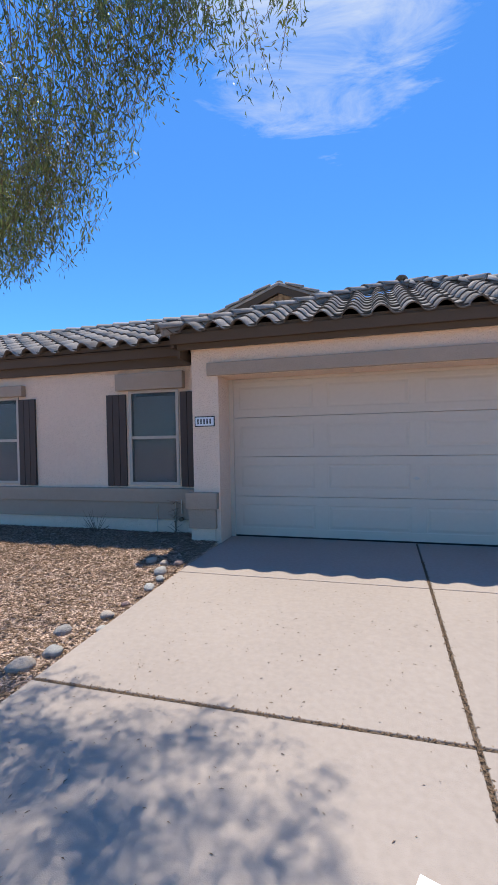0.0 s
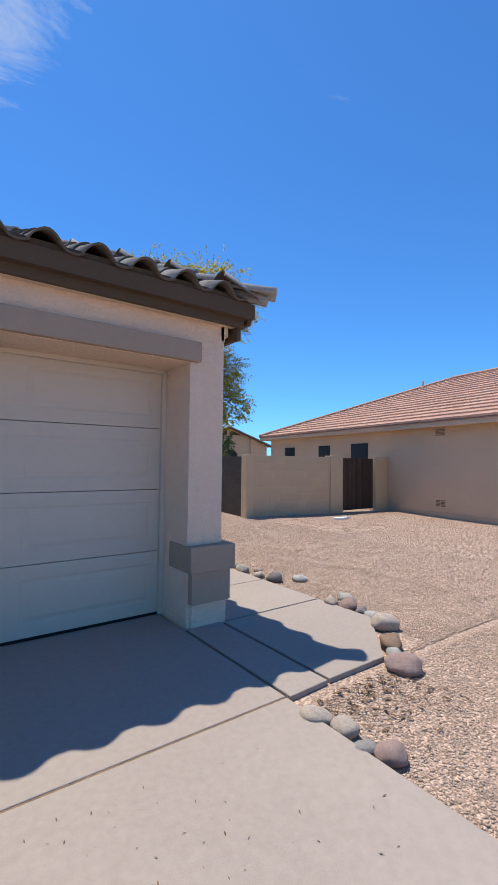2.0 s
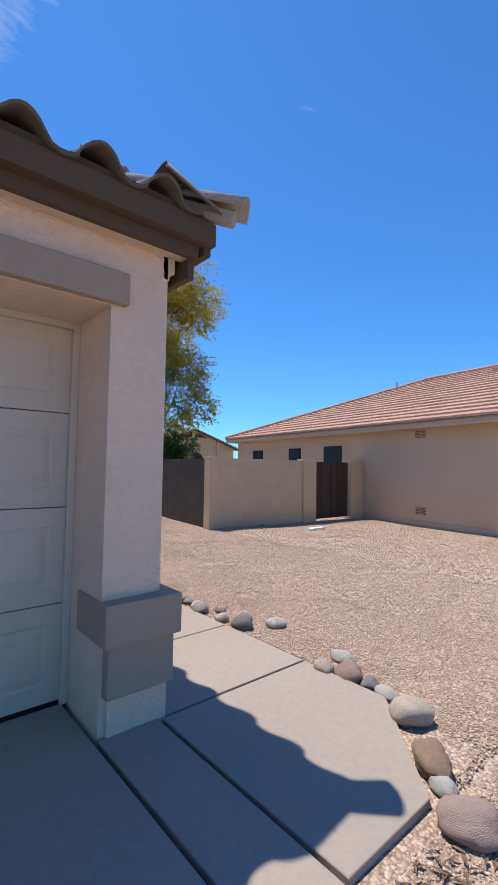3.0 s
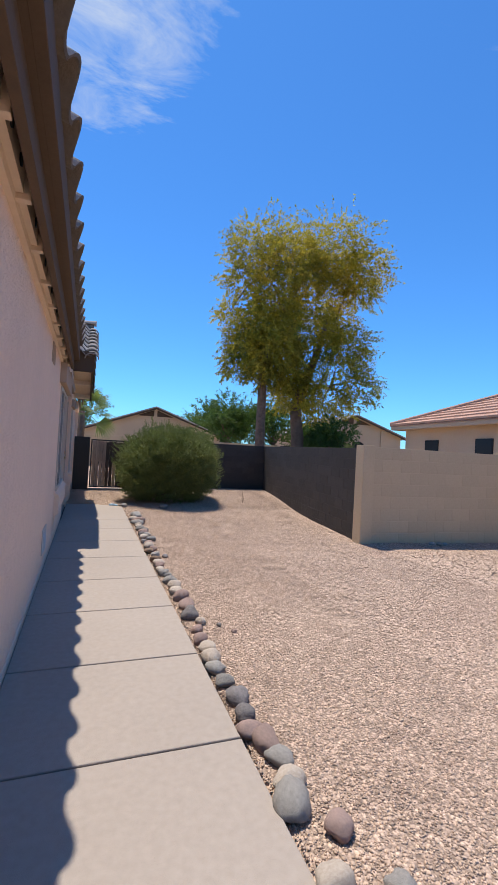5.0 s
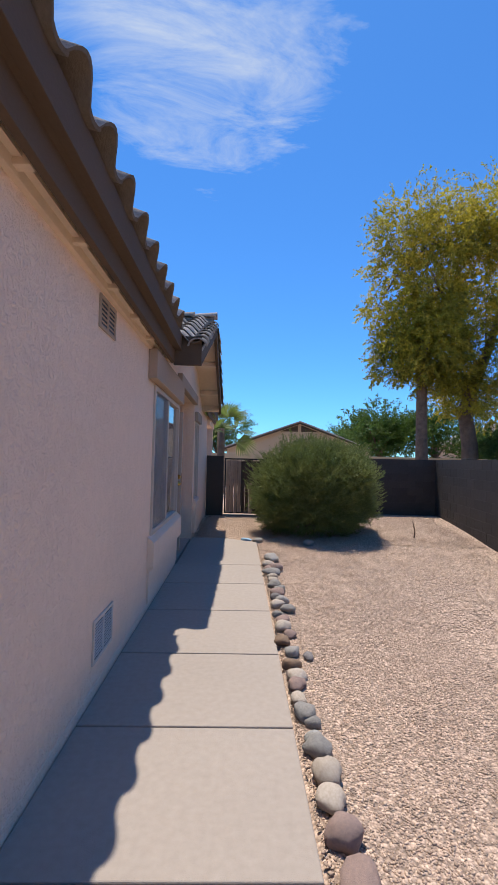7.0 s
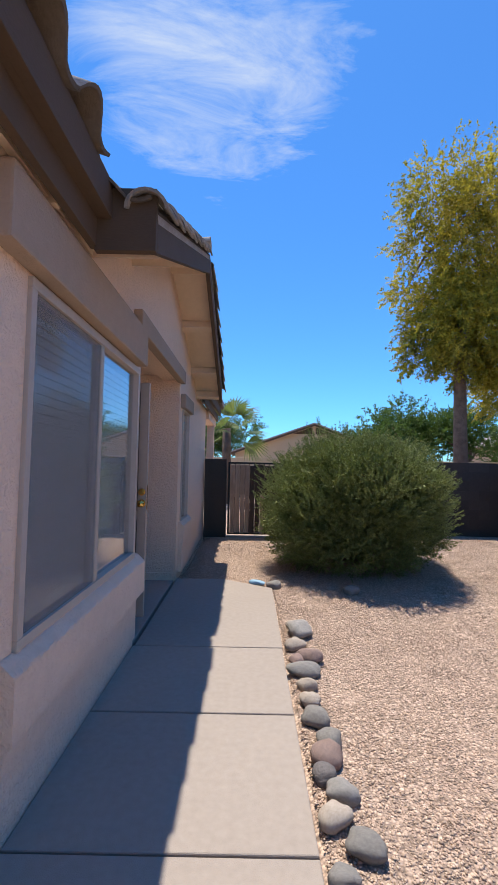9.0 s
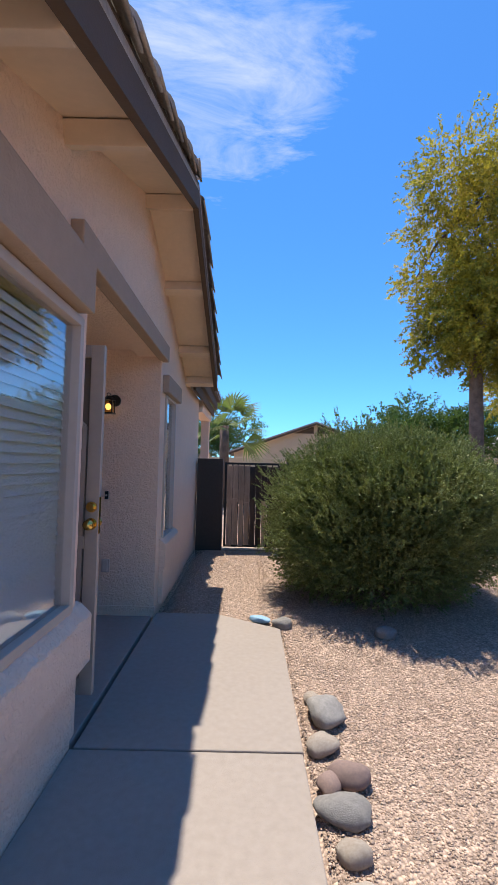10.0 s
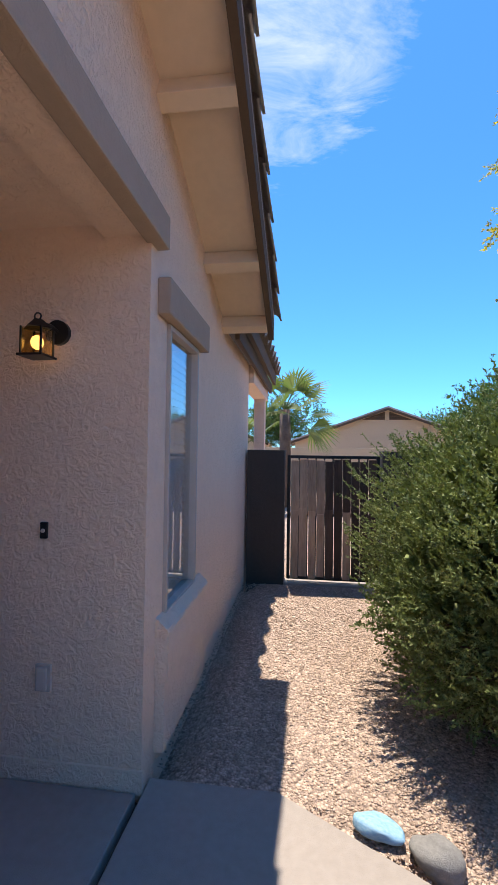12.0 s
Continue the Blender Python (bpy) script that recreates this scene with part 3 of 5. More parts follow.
# side window: header and two-step sill block
band("trim_5", (SX - 0.004, 6.10, 2.155), (0.065, 8.09, 2.43), 0.012, "taupe stucco header over the picture window")
bm = prism([(SX - 0.02, 0.690), (SX + 0.005, 0.682), (0.040, 0.632), (0.045, 0.622), (0.045, 0.39), (0.030, 0.372), (SX - 0.02, 0.372)], 1, 6.29, 8.27)
box((SX - 0.02, 6.31, 0.05), (SX + 0.02, 8.205, 0.374), 0.006, bm)
setting("trim_6", bm, STUCCO, "stucco sill block under the picture window")
band("trim_7", (-0.03, 7.93, 2.405), (0.055, 10.215, 2.56), 0.010, "taupe stucco band over the porch opening")
band("trim_8", (-0.006, 10.22, 2.115), (0.06, 11.05, 2.29), 0.012, "taupe stucco header over the narrow window")
bm = prism([(-0.008, 0.685), (0.01, 0.68), (0.058, 0.635), (0.064, 0.622), (0.064, 0.42), (0.05, 0.395), (-0.008, 0.395)], 1, 10.27, 11.10)
box((-0.008, 10.28, 0.06), (0.045, 11.09, 0.397), 0.008, bm)
setting("trim_9", bm, STUCCO, "stucco sill block under the narrow window")

# ---- house: roofs ----
PITCH, ZE, TIP = 0.40, 2.715, 0.213
UP = math.cos(math.atan(PITCH))
TILE_W, TILE_GO = 0.34, 0.345


def tile_mesh():
    """An S-shaped concrete tile with a thick nose."""
    n, prof = 12, []
    for i in range(n + 1):
        s = i / n
        z = 0.09 * math.sin(math.pi * min(s / 0.62, 1.0)) ** 0.8 if s <= 0.62 else -0.018 * math.sin(math.pi * (s - 0.62) / 0.38)
        prof.append((s * (TILE_W + 0.012), z + 0.022))
    bm = bmesh.new()
    rows = []
    for y, lift in ((0.0, 0.030), (0.42, 0.004)):
        rows.append(([bm.verts.new((x, y, z + lift)) for x, z in prof], [bm.verts.new((x, y, z + lift - 0.017)) for x, z in prof]))
    (t0, b0), (t1, b1) = rows
    for i in range(n):
        bm.faces.new((t0[i], t0[i + 1], t1[i + 1], t1[i]))
        bm.faces.new((b0[i + 1], b0[i], b1[i], b1[i + 1]))
        bm.faces.new((b0[i], b0[i + 1], t0[i + 1], t0[i]))
    bm.faces.new((b0[0], t0[0], t1[0], b1[0]))
    bm.faces.new((t0[n], b0[n], b1[n], t1[n]))
    me = mesh_of(bm, "tile", TILE)
    # noses and undersides take the darker colour with shade painted in
    me.materials.append(TILE_SHADE)
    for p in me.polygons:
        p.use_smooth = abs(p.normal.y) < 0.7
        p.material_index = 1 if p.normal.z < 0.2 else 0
    return me


def cap_mesh(r0=0.105, r1=0.085, length=0.42):
    bm = bmesh.new()
    n, rings = 10, []
    for y, r, lift in ((0.0, r0, 0.022), (length, r1, 0.0)):
        out = [bm.verts.new((r * math.cos(a), y, lift + r * 0.85 * math.sin(a))) for a in [math.pi * i / n for i in range(n + 1)]]
        inn = [bm.verts.new(((r - 0.016) * math.cos(a), y, lift + (r - 0.016) * 0.85 * math.sin(a))) for a in [math.pi * i / n for i in range(n + 1)]]
        rings.append((out, inn))
    (o0, i0), (o1, i1) = rings
    for k in range(n):
        bm.faces.new((o0[k], o1[k], o1[k + 1], o0[k + 1]))
        bm.faces.new((i0[k], i0[k + 1], i1[k + 1], i1[k]))
        bm.faces.new((o0[k], o0[k + 1], i0[k + 1], i0[k]))
    for k in (0, n):
        bm.faces.new((o0[k], i0[k], i1[k], o1[k]))
    bmesh.ops.recalc_face_normals(bm, faces=bm.faces)
    me = mesh_of(bm, "ridge_tile", CAP)
    for p in me.polygons:
        p.use_smooth = abs(p.normal.y) < 0.7
    return me


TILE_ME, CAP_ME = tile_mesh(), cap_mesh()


def lay_tiles(parent, origin, along, inward, columns, rows, inside, shift=0.0):
    along, inward = Vector(along), Vector(inward)
    up = (inward * UP + Vector((0, 0, 1)) * (PITCH * UP)).normalized()
    nrm = along.cross(up).normalized()
    rnd = random.Random(11)
    for r in range(rows):
        for c in range(columns):
            p = Vector(origin) + along * (c * TILE_W + shift) + up * (r * TILE_GO)
            mid = p + along * (TILE_W / 2) + up * 0.12
            if not inside(mid.x, mid.y):
                continue
            m = Matrix((along, up, nrm)).transposed().to_4x4()
            m.translation = p + nrm * rnd.uniform(-0.003, 0.003)
            m = m @ Matrix.Rotation(rnd.uniform(-0.012, 0.012), 4, "Z")
            piece("roof_tile", TILE_ME, m, parent)


def lay_caps(parent, start, end, go=0.37):
    """Overlapping barrel caps from the low end to the high end."""
    a, b = Vector(start), Vector(end)
    way = (b - a).normalized()
    side = way.cross(Vector((0, 0, 1))).normalized()
    nrm = side.cross(way)
    part("mortar", tube([a + way * 0.05 - nrm * 0.02, b - nrm * 0.02], 0.05, 8), CAP, parent)
    rnd = random.Random(int(abs(a.x * 100 + a.y * 10)))
    for k in range(int((b - a).length / go)):
        m = Matrix((side, way, nrm)).transposed().to_4x4()
        m.translation = a + way * (k * go)
        piece("ridge_tile", CAP_ME, m @ Matrix.Rotation(rnd.uniform(-0.02, 0.02), 4, "Z"), parent)


def deck(points, thick=0.03):
    bm = bmesh.new()
    a, b = [bm.verts.new(p) for p in points], [bm.verts.new((p[0], p[1], p[2] - thick)) for p in points]
    k = len(points)
    bm.faces.new(a)
    bm.faces.new(b[::-1])
    for i in range(k):
        bm.faces.new((a[i], b[i], b[(i + 1) % k], a[(i + 1) % k]))
    bmesh.ops.recalc_face_normals(bm, faces=bm.faces)
    return bm


XR, RX0 = -2.83, -5.90          # garage ridge line, and the tile edge at its far side
YT = -TIP                        # tile edge along the front
zr = ZE + PITCH * (TIP - XR)
ds = 0.045                       # the deck ends short of the tile edge
zd = ZE - 0.012 + PITCH * ds


def zplane(d):
    return ZE - 0.012 + PITCH * d


roof_front = setting("roof_1", deck([(RX0 + ds, YT + ds, zd), (TIP - ds, YT + ds, zd), (XR, YT + TIP - XR, zplane(TIP - XR))]), FASCIA, "front hip of brown-grey S-tiles over the garage")
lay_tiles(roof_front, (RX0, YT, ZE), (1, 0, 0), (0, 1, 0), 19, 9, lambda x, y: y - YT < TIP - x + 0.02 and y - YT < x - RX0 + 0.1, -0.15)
ZG = 2.62                        # tile edge of the side gable
G0, G1, GM, GX = 6.70, 12.0, 9.35, 0.46   # the side gable: low ends, ridge line and rake edge
roof_side = setting("roof_2", deck([(TIP - ds, YT + ds, zd), (TIP - ds, G0, zd), (TIP - GM + G0, GM, zplane(GM - G0)), (XR, GM, zplane(TIP - XR)), (XR, YT + TIP - XR, zplane(TIP - XR))]), FASCIA, "side slope of brown-grey S-tiles above the walk")
part("deck", deck([(TIP - ds, G1, zd), (TIP - ds, 15.4, zd), (XR, 15.4, zplane(TIP - XR)), (XR, GM, zplane(TIP - XR)), (TIP - GM + G0, GM, zplane(GM - G0))]), FASCIA, roof_side)
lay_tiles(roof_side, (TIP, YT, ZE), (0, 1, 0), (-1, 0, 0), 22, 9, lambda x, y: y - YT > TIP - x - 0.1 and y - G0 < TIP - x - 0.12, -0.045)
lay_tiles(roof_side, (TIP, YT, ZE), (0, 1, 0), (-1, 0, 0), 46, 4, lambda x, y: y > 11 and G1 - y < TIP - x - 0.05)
lay_caps(roof_front, (TIP + 0.09, YT - 0.10, ZE + 0.055), (XR, YT + TIP - XR, zr + 0.105))
lay_caps(roof_front, (RX0 - 0.08, YT - 0.08, ZE + 0.045), (XR, YT + TIP - XR, zr + 0.105))
lay_caps(roof_side, (XR, YT + TIP - XR - 0.1, zr + 0.12), (XR, 8.5, zr + 0.12))
bm = deck([(RX0 + ds, YT + ds, zd), (XR, YT + TIP - XR, zplane(TIP - XR)), (XR, 13.5, zplane(TIP - XR)), (RX0 + ds, 13.5, zd)])
setting("roof_3", bm, TILE, "far slope of the garage roof")


def gplane(d):
    return ZG - 0.012 + PITCH * d


gz, gd = gplane(GM - G0), gplane(ds)
roof_gable = setting("roof_4", deck([(GX - 0.07, G0 + ds, gd), (GX - 0.07, GM, gz), (-5.0, GM, gz), (-5.0, G0 + ds, gd)], 0.02), FASCIA, "small side gable roof of brown-grey S-tiles")
part("deck", deck([(GX - 0.07, G1 - ds, gd), (-5.0, G1 - ds, gd), (-5.0, GM, gz), (GX - 0.07, GM, gz)], 0.02), FASCIA, roof_gable)
lay_tiles(roof_gable, (GX - 0.09 - 14 * TILE_W, G0, ZG), (1, 0, 0), (0, 1, 0), 14, 8, lambda x, y: y - G0 > TIP - x and y < GM + 0.02)
lay_tiles(roof_gable, (GX - 0.09, G1, ZG), (-1, 0, 0), (0, -1, 0), 14, 8, lambda x, y: G1 - y > TIP - x and y > GM - 0.02)
for y0 in (G0 + 0.0, G1 - 0.0):
    lay_caps(roof_gable, (GX - 0.10, y0, ZG - 0.035), (GX - 0.10, GM, ZG + PITCH * (GM - G0) - 0.035), 0.33)
lay_caps(roof_gable, (GX - 0.05, GM, ZG + PITCH * (GM - G0) + 0.06), (-4.0, GM, ZG + PITCH * (GM - G0) + 0.06))
# bedroom wing roof
WY = 0.5 - TIP
roof_wing = setting("roof_5", deck([(-12.4, WY + ds, zd), (-5.7, WY + ds, zd), (-5.7, 2.4, zplane(2.4 - WY)), (-12.4, 2.4, zplane(2.4 - WY))]), FASCIA, "front slope of S-tiles over the bedroom wing")
lay_tiles(roof_wing, (-12.4, WY, ZE), (1, 0, 0), (0, 1, 0), 20, 7, lambda x, y: x < -5.9 + max(0, y - 0.2) * 0.6)
lay_caps(roof_wing, (-12.4, 2.42, zplane(2.42 - WY) + 0.08), (-6.0, 2.42, zplane(2.42 - WY) + 0.09))
setting("roof_6", deck([(-12.4, 2.42, zplane(2.4 - WY)), (-5.7, 2.42, zplane(2.4 - WY)), (-5.7, 13.5, 2.62), (-12.4, 13.5, 2.62)]), TILE, "rear slope of the house roof")
# upper gable of the main roof, with a louvred vent
AX, AY, AZ = -5.40, 4.5, 4.90
bm = prism([(AX - 3.2, AZ - 0.14 - 3.2 * PITCH), (AX + 3.2, AZ - 0.14 - 3.2 * PITCH), (AX, AZ - 0.14)], 1, AY + 0.35, AY + 6.0)
upper = setting("wall_gable", bm, SOFFIT, "upper gable end with a brown louvred vent")
for k in range(5):
    z = AZ - 0.34 - 0.09 * k
    h = 0.10 + 0.215 * k
    part("louvre", box((AX - h, AY + 0.30, z - 0.03), (AX + h, AY + 0.352, z + 0.02), 0.004), FASCIA, upper)
part("mullion", box((AX - 0.05, AY + 0.27, AZ - 0.95), (AX + 0.05, AY + 0.353, AZ - 0.16), 0.004), SOFFIT, upper)
for s in (-1, 1):
    pts = [(AX, AY, AZ - 0.03), (AX + s * 3.4, AY, AZ - 0.03 - 3.4 * PITCH), (AX + s * 3.4, AY + 6, AZ - 0.03 - 3.4 * PITCH), (AX, AY + 6, AZ - 0.03)]
    part("deck", deck(pts, 0.03), TILE, upper)
    pts = [(AX, AY + 0.0, AZ - 0.04), (AX + s * 3.4, AY + 0.0, AZ - 0.04 - 3.4 * PITCH), (AX + s * 3.4, AY + 0.04, AZ - 0.04 - 3.4 * PITCH), (AX, AY + 0.04, AZ - 0.04)]
    part("fascia", deck(pts, 0.19), FASCIA, upper)
    lay_caps(upper, (AX + s * 3.3, AY + 0.03, AZ - 3.3 * PITCH), (AX, AY + 0.03, AZ))
lay_caps(upper, (AX, AY + 0.12, AZ - 0.02), (AX, AY + 5, AZ - 0.02))

# ---- house: eaves ----


FZ0, FZM, FZ1 = 2.54, 2.61, 2.738
bm = box((-5.86, -0.195, FZM), (0.195, -0.150, FZ1), 0.004)
box((-5.80, -0.125, FZ0), (0.125, -0.085, FZM + 0.01), 0.004, bm)
box((-5.80, -0.160, FZM + 0.001), (0.160, -0.075, FZM + 0.02), bm=bm)
setting("trim_10", bm, FASCIA, "dark brown two-step fascia along the front eave")
FZ0, FZM = 2.435, 2.565
bm = box((0.148, -0.148, FZM), (0.193, G0 + 0.06, FZ1), 0.004)
box((0.083, -0.083, FZ0), (0.123, G0 + 0.06, FZM + 0.01), 0.004, bm)
box((0.075, -0.083, FZM + 0.001), (0.158, G0 + 0.06, FZM + 0.02), bm=bm)
setting("trim_11", bm, FASCIA, "dark brown two-step fascia along the side eave")
bm = box((0.112, G0 + 0.02, FZ0 - 0.022), (GX - 0.056, G0 + 0.062, FZ1 - 0.02), 0.003)
setting("trim_12", bm, FASCIA, "brown board that closes the eave at the gable")
bm = box((0.135, G1 - 0.06, FZM), (0.175, 15.3, FZ1), 0.004)
box((0.075, G1 - 0.06, FZ0), (0.115, 15.3, FZM + 0.01), 0.004, bm)
setting("trim_13", bm, FASCIA, "dark brown fascia of the rear eave")
bm = box((-12.4, WY + 0.06, FZM), (-5.86, WY + 0.10, FZ1), 0.004)
box((-12.3, WY + 0.125, FZ0), (-5.80, WY + 0.165, FZM + 0.01), 0.004, bm)
box((-5.86, -0.175, FZM), (-5.82, WY + 0.07, FZ1), 0.004, bm)
box((-5.80, -0.115, FZ0), (-5.76, WY + 0.16, FZM + 0.01), 0.004, bm)
setting("trim_14", bm, FASCIA, "dark brown fascia of the bedroom wing")
# frieze strip, rafter tails and vented blocking under the side eave
setting("trim_15", box((SX - 0.01, 0.0, 2.42), (0.012, G0 + 0.2, 2.475), 0.004), SOFFIT, "tan frieze strip under the side eave")
holes = bmesh.new()
for k in range(12):
    y = 0.25 + k * 0.56
    setting("trim_16", box((SX, y - 0.022, 2.44), (0.075, y + 0.022, 2.56), 0.004), SOFFIT, "tan rafter tail")
    if y > 6.3:
        continue
    for d in (0.16, 0.40):
        disc((0.046, y + d, 2.535), 0.026, 0.012, 0, 12, holes)
setting("trim_17", holes, BLACKPL, "dark vent holes in the eave blocking")
# added dark strips: painted shade for the hollows behind the eave tiles
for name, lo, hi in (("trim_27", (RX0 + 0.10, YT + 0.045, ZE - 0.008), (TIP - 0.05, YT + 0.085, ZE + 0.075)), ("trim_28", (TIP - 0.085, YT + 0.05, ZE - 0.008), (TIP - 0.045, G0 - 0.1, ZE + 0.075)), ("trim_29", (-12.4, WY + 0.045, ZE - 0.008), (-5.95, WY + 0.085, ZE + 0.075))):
    setting(name, box(lo, hi), JOINT_AND_SHADE, "dark strip standing in for shade behind the eave tiles")
setting("trim_18", box((SX - 0.01, 0.0, 2.467), (0.045, G0 + 0.2, 2.60)), SOFFIT, "tan blocking between the rafter tails")
setting("trim_19", box((-5.65, -0.088, 2.55), (0.084, -0.003, 2.57)), SOFFIT, "tan closed soffit of the front eave")
# rake of the gable: fascia boards, soffit panels and lookouts
for y0, y1 in ((G0 + 0.06, GM), (G1 - 0.06, GM)):
    z0 = gplane(abs(y0 - (G0 if y0 < GM else G1))) - 0.005
    z1 = gplane(GM - G0) - 0.005
    pts = [(GX - 0.10, y0, z0), (GX - 0.055, y0, z0), (GX - 0.055, y1, z1), (GX - 0.10, y1, z1)]
    setting("trim_20", deck(pts, 0.205), FASCIA, "dark brown rake board of the side gable")
    pts = [(-0.06, y0, z0 - 0.085), (GX - 0.10, y0, z0 - 0.085), (GX - 0.10, y1, z1 - 0.085), (-0.06, y1, z1 - 0.085)]
    setting("trim_21", deck(pts, 0.012), SOFFIT, "tan soffit panels under the rake")
    for f in ((0.06, 0.40, 0.985) if y0 < GM else (0.03, 0.27, 0.64)):
        y, z = y0 + (y1 - y0) * f, z0 + (z1 - z0) * f
        bm = box((-0.05, -0.045, -0.20), (GX - 0.10, 0.045, -0.096), 0.004, m=Matrix.Translation((0, y, z)) @ Matrix.Rotation(math.copysign(math.atan(PITCH), y1 - y0), 4, "X"))
        setting("trim_22", bm, SOFFIT, "tan lookout beam under the rake")
# patio post and beam behind the gate
setting("trim_23", box((-0.12, 14.9, 0.0), (0.04, 15.08, 2.40), 0.006), STUCCO, "stucco patio post behind the gate")
setting("trim_24", box((-0.14, 13.42, 2.30), (0.06, 15.2, 2.52), 0.006), STUCCO, "patio beam behind the gate")


# ---- doors and windows ----
def on_wall(place, facing):
    """Axes on a wall: x to the right seen from outside, y into the wall, z up."""
    inward = -Vector(facing)
    right = inward.cross(Vector((0, 0, 1)))
    m = Matrix((right, inward, Vector((0, 0, 1)))).transposed().to_4x4()
    m.translation = place
    return m


def wall_thing(name, place, facing, label="", category="", kind=""):
    ob = new(name)
    ob.empty_display_size = 0.1
    ob.matrix_basis = on_wall(place, facing)
    return tagged(ob, label, category, "", kind)


def window(name, place, facing, w, h, mullions, bars, frame_mat, label, screens=(), f=0.045):
    """w wide, h high; mullions: upright bars, bars: level bars; screens: spans covered by sun screen."""
    top = wall_thing(name, place, facing, label, kind="structure")
    bm = box((0, -0.02, 0), (w, 0.06, f), 0.004)
    box((0, -0.02, h - f), (w, 0.06, h), 0.004, bm)
    box((0, -0.02, f), (f, 0.06, h - f), 0.004, bm)
    box((w - f, -0.02, f), (w, 0.06, h - f), 0.004, bm)
    local_part("window_frame", bm, frame_mat, top)
    for x in mullions:
        local_part("mullion", box((x - 0.024, -0.012, f), (x + 0.024, 0.05, h - f), 0.004), frame_mat, top)
    for z in bars:
        local_part("rail", box((f, -0.012, z - 0.022), (w - f, 0.05, z + 0.022), 0.004), frame_mat, top)
    xs, zs = [f] + list(mullions) + [w - f], [f] + list(bars) + [h - f]
    for x0, x1 in zip(xs, xs[1:]):
        for z0, z1 in zip(zs, zs[1:]):
            pane = local_part("pane", box((x0 + 0.01, 0.018, z0 + 0.005), (x1 - 0.01, 0.022, z1 - 0.005)), GLASS, top)
            pane.visible_shadow = False
    for x0, x1, z0, z1 in screens:
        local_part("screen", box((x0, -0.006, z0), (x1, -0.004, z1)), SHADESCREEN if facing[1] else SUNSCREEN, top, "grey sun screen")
    slat = mesh_of(box((0.03, -0.024, -0.0015), (w - 0.03, 0.024, 0.0015)), "blind_slat", BLIND)
    for k in range(int((h - 0.1) / 0.043)):
        ob = new("blind_slat", slat)
        ob.parent = top
        ob.matrix_basis = Matrix.Translation((0, 0.06, 0.06 + k * 0.043)) @ Matrix.Rotation(radians(66), 4, "X")
    return top


window("window_1", (SX, 6.38, 0.68), (1, 0, 0), 1.74, 1.46, (0.88,), (), TANFRAME, "sliding picture window with closed blinds behind it", screens=((0.04, 0.86, 0.04, 1.42),))
window("window_2", (-0.005, 10.37, 0.66), (1, 0, 0), 0.58, 1.45, (), (), TANFRAME, "narrow single-hung window with blinds", f=0.026)
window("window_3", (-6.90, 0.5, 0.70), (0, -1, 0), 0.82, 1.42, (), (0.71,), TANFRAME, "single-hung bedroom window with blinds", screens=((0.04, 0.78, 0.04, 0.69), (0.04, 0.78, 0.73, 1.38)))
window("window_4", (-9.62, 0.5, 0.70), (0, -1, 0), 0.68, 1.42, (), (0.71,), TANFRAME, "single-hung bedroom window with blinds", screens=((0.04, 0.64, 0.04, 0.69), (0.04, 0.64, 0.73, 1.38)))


def shutter(x0, x1):
    top = thing("shutter", (x0, 0.5, 0.68), "dark brown board shutter fixed beside the window", "shutter", "bedroom window shutters")
    n = 3
    w = (x1 - x0) / n
    for k in range(n):
        part("plank", box((x0 + k * w + 0.004, 0.462, 0.68), (x0 + (k + 1) * w - 0.004, 0.4965, 2.07), 0.005), SHUTTER, top)


for a, b in ((-7.28, -6.94), (-6.05, -5.71), (-8.93, -8.60)):
    shutter(a, b)

# garage door: four sections, each with long raised panels
garage_door = thing("garage_door", (-2.78, 0.46, 0), "closed cream steel sectional garage door with raised panels", "garage door")
GD0, GD1, SECT = -5.23, -0.36, 0.5475


def door_section(z0):
    bm = box((GD0, 0.472, z0 + 0.0025), (GD1, 0.505, z0 + SECT - 0.0025), 0.004)
    pw = (GD1 - GD0) / 4
    stiles = [GD0] + [GD0 + k * pw for k in (1, 2, 3)] + [GD1]
    for k, x in enumerate(stiles):
        box((max(x - 0.09, GD0), 0.465, z0 + 0.111), (min(x + 0.09, GD1), 0.476, z0 + SECT - 0.111), 0.0, bm)
    for lo, hi in ((z0 + 0.0025, z0 + 0.111), (z0 + SECT - 0.111, z0 + SECT - 0.0025)):
        box((GD0, 0.465, lo), (GD1, 0.476, hi), 0.003, bm)
    for k in range(4):
        x0, x1 = GD0 + k * pw + 0.09, GD0 + (k + 1) * pw - 0.09
        lo, hi = z0 + 0.11, z0 + SECT - 0.11
        rings = []
        for d, y in ((0.0, 0.4648), (0.010, 0.4680), (0.022, 0.4680), (0.05, 0.4625)):
            rings.append([bm.verts.new(p) for p in ((x0 + d, y, lo + d), (x1 - d, y, lo + d), (x1 - d, y, hi - d), (x0 + d, y, hi - d))])
        for a, b in zip(rings, rings[1:]):
            for i in range(4):
                bm.faces.new((a[i], a[(i + 1) % 4], b[(i + 1) % 4], b[i]))
        bm.faces.new(rings[-1])
    return bm


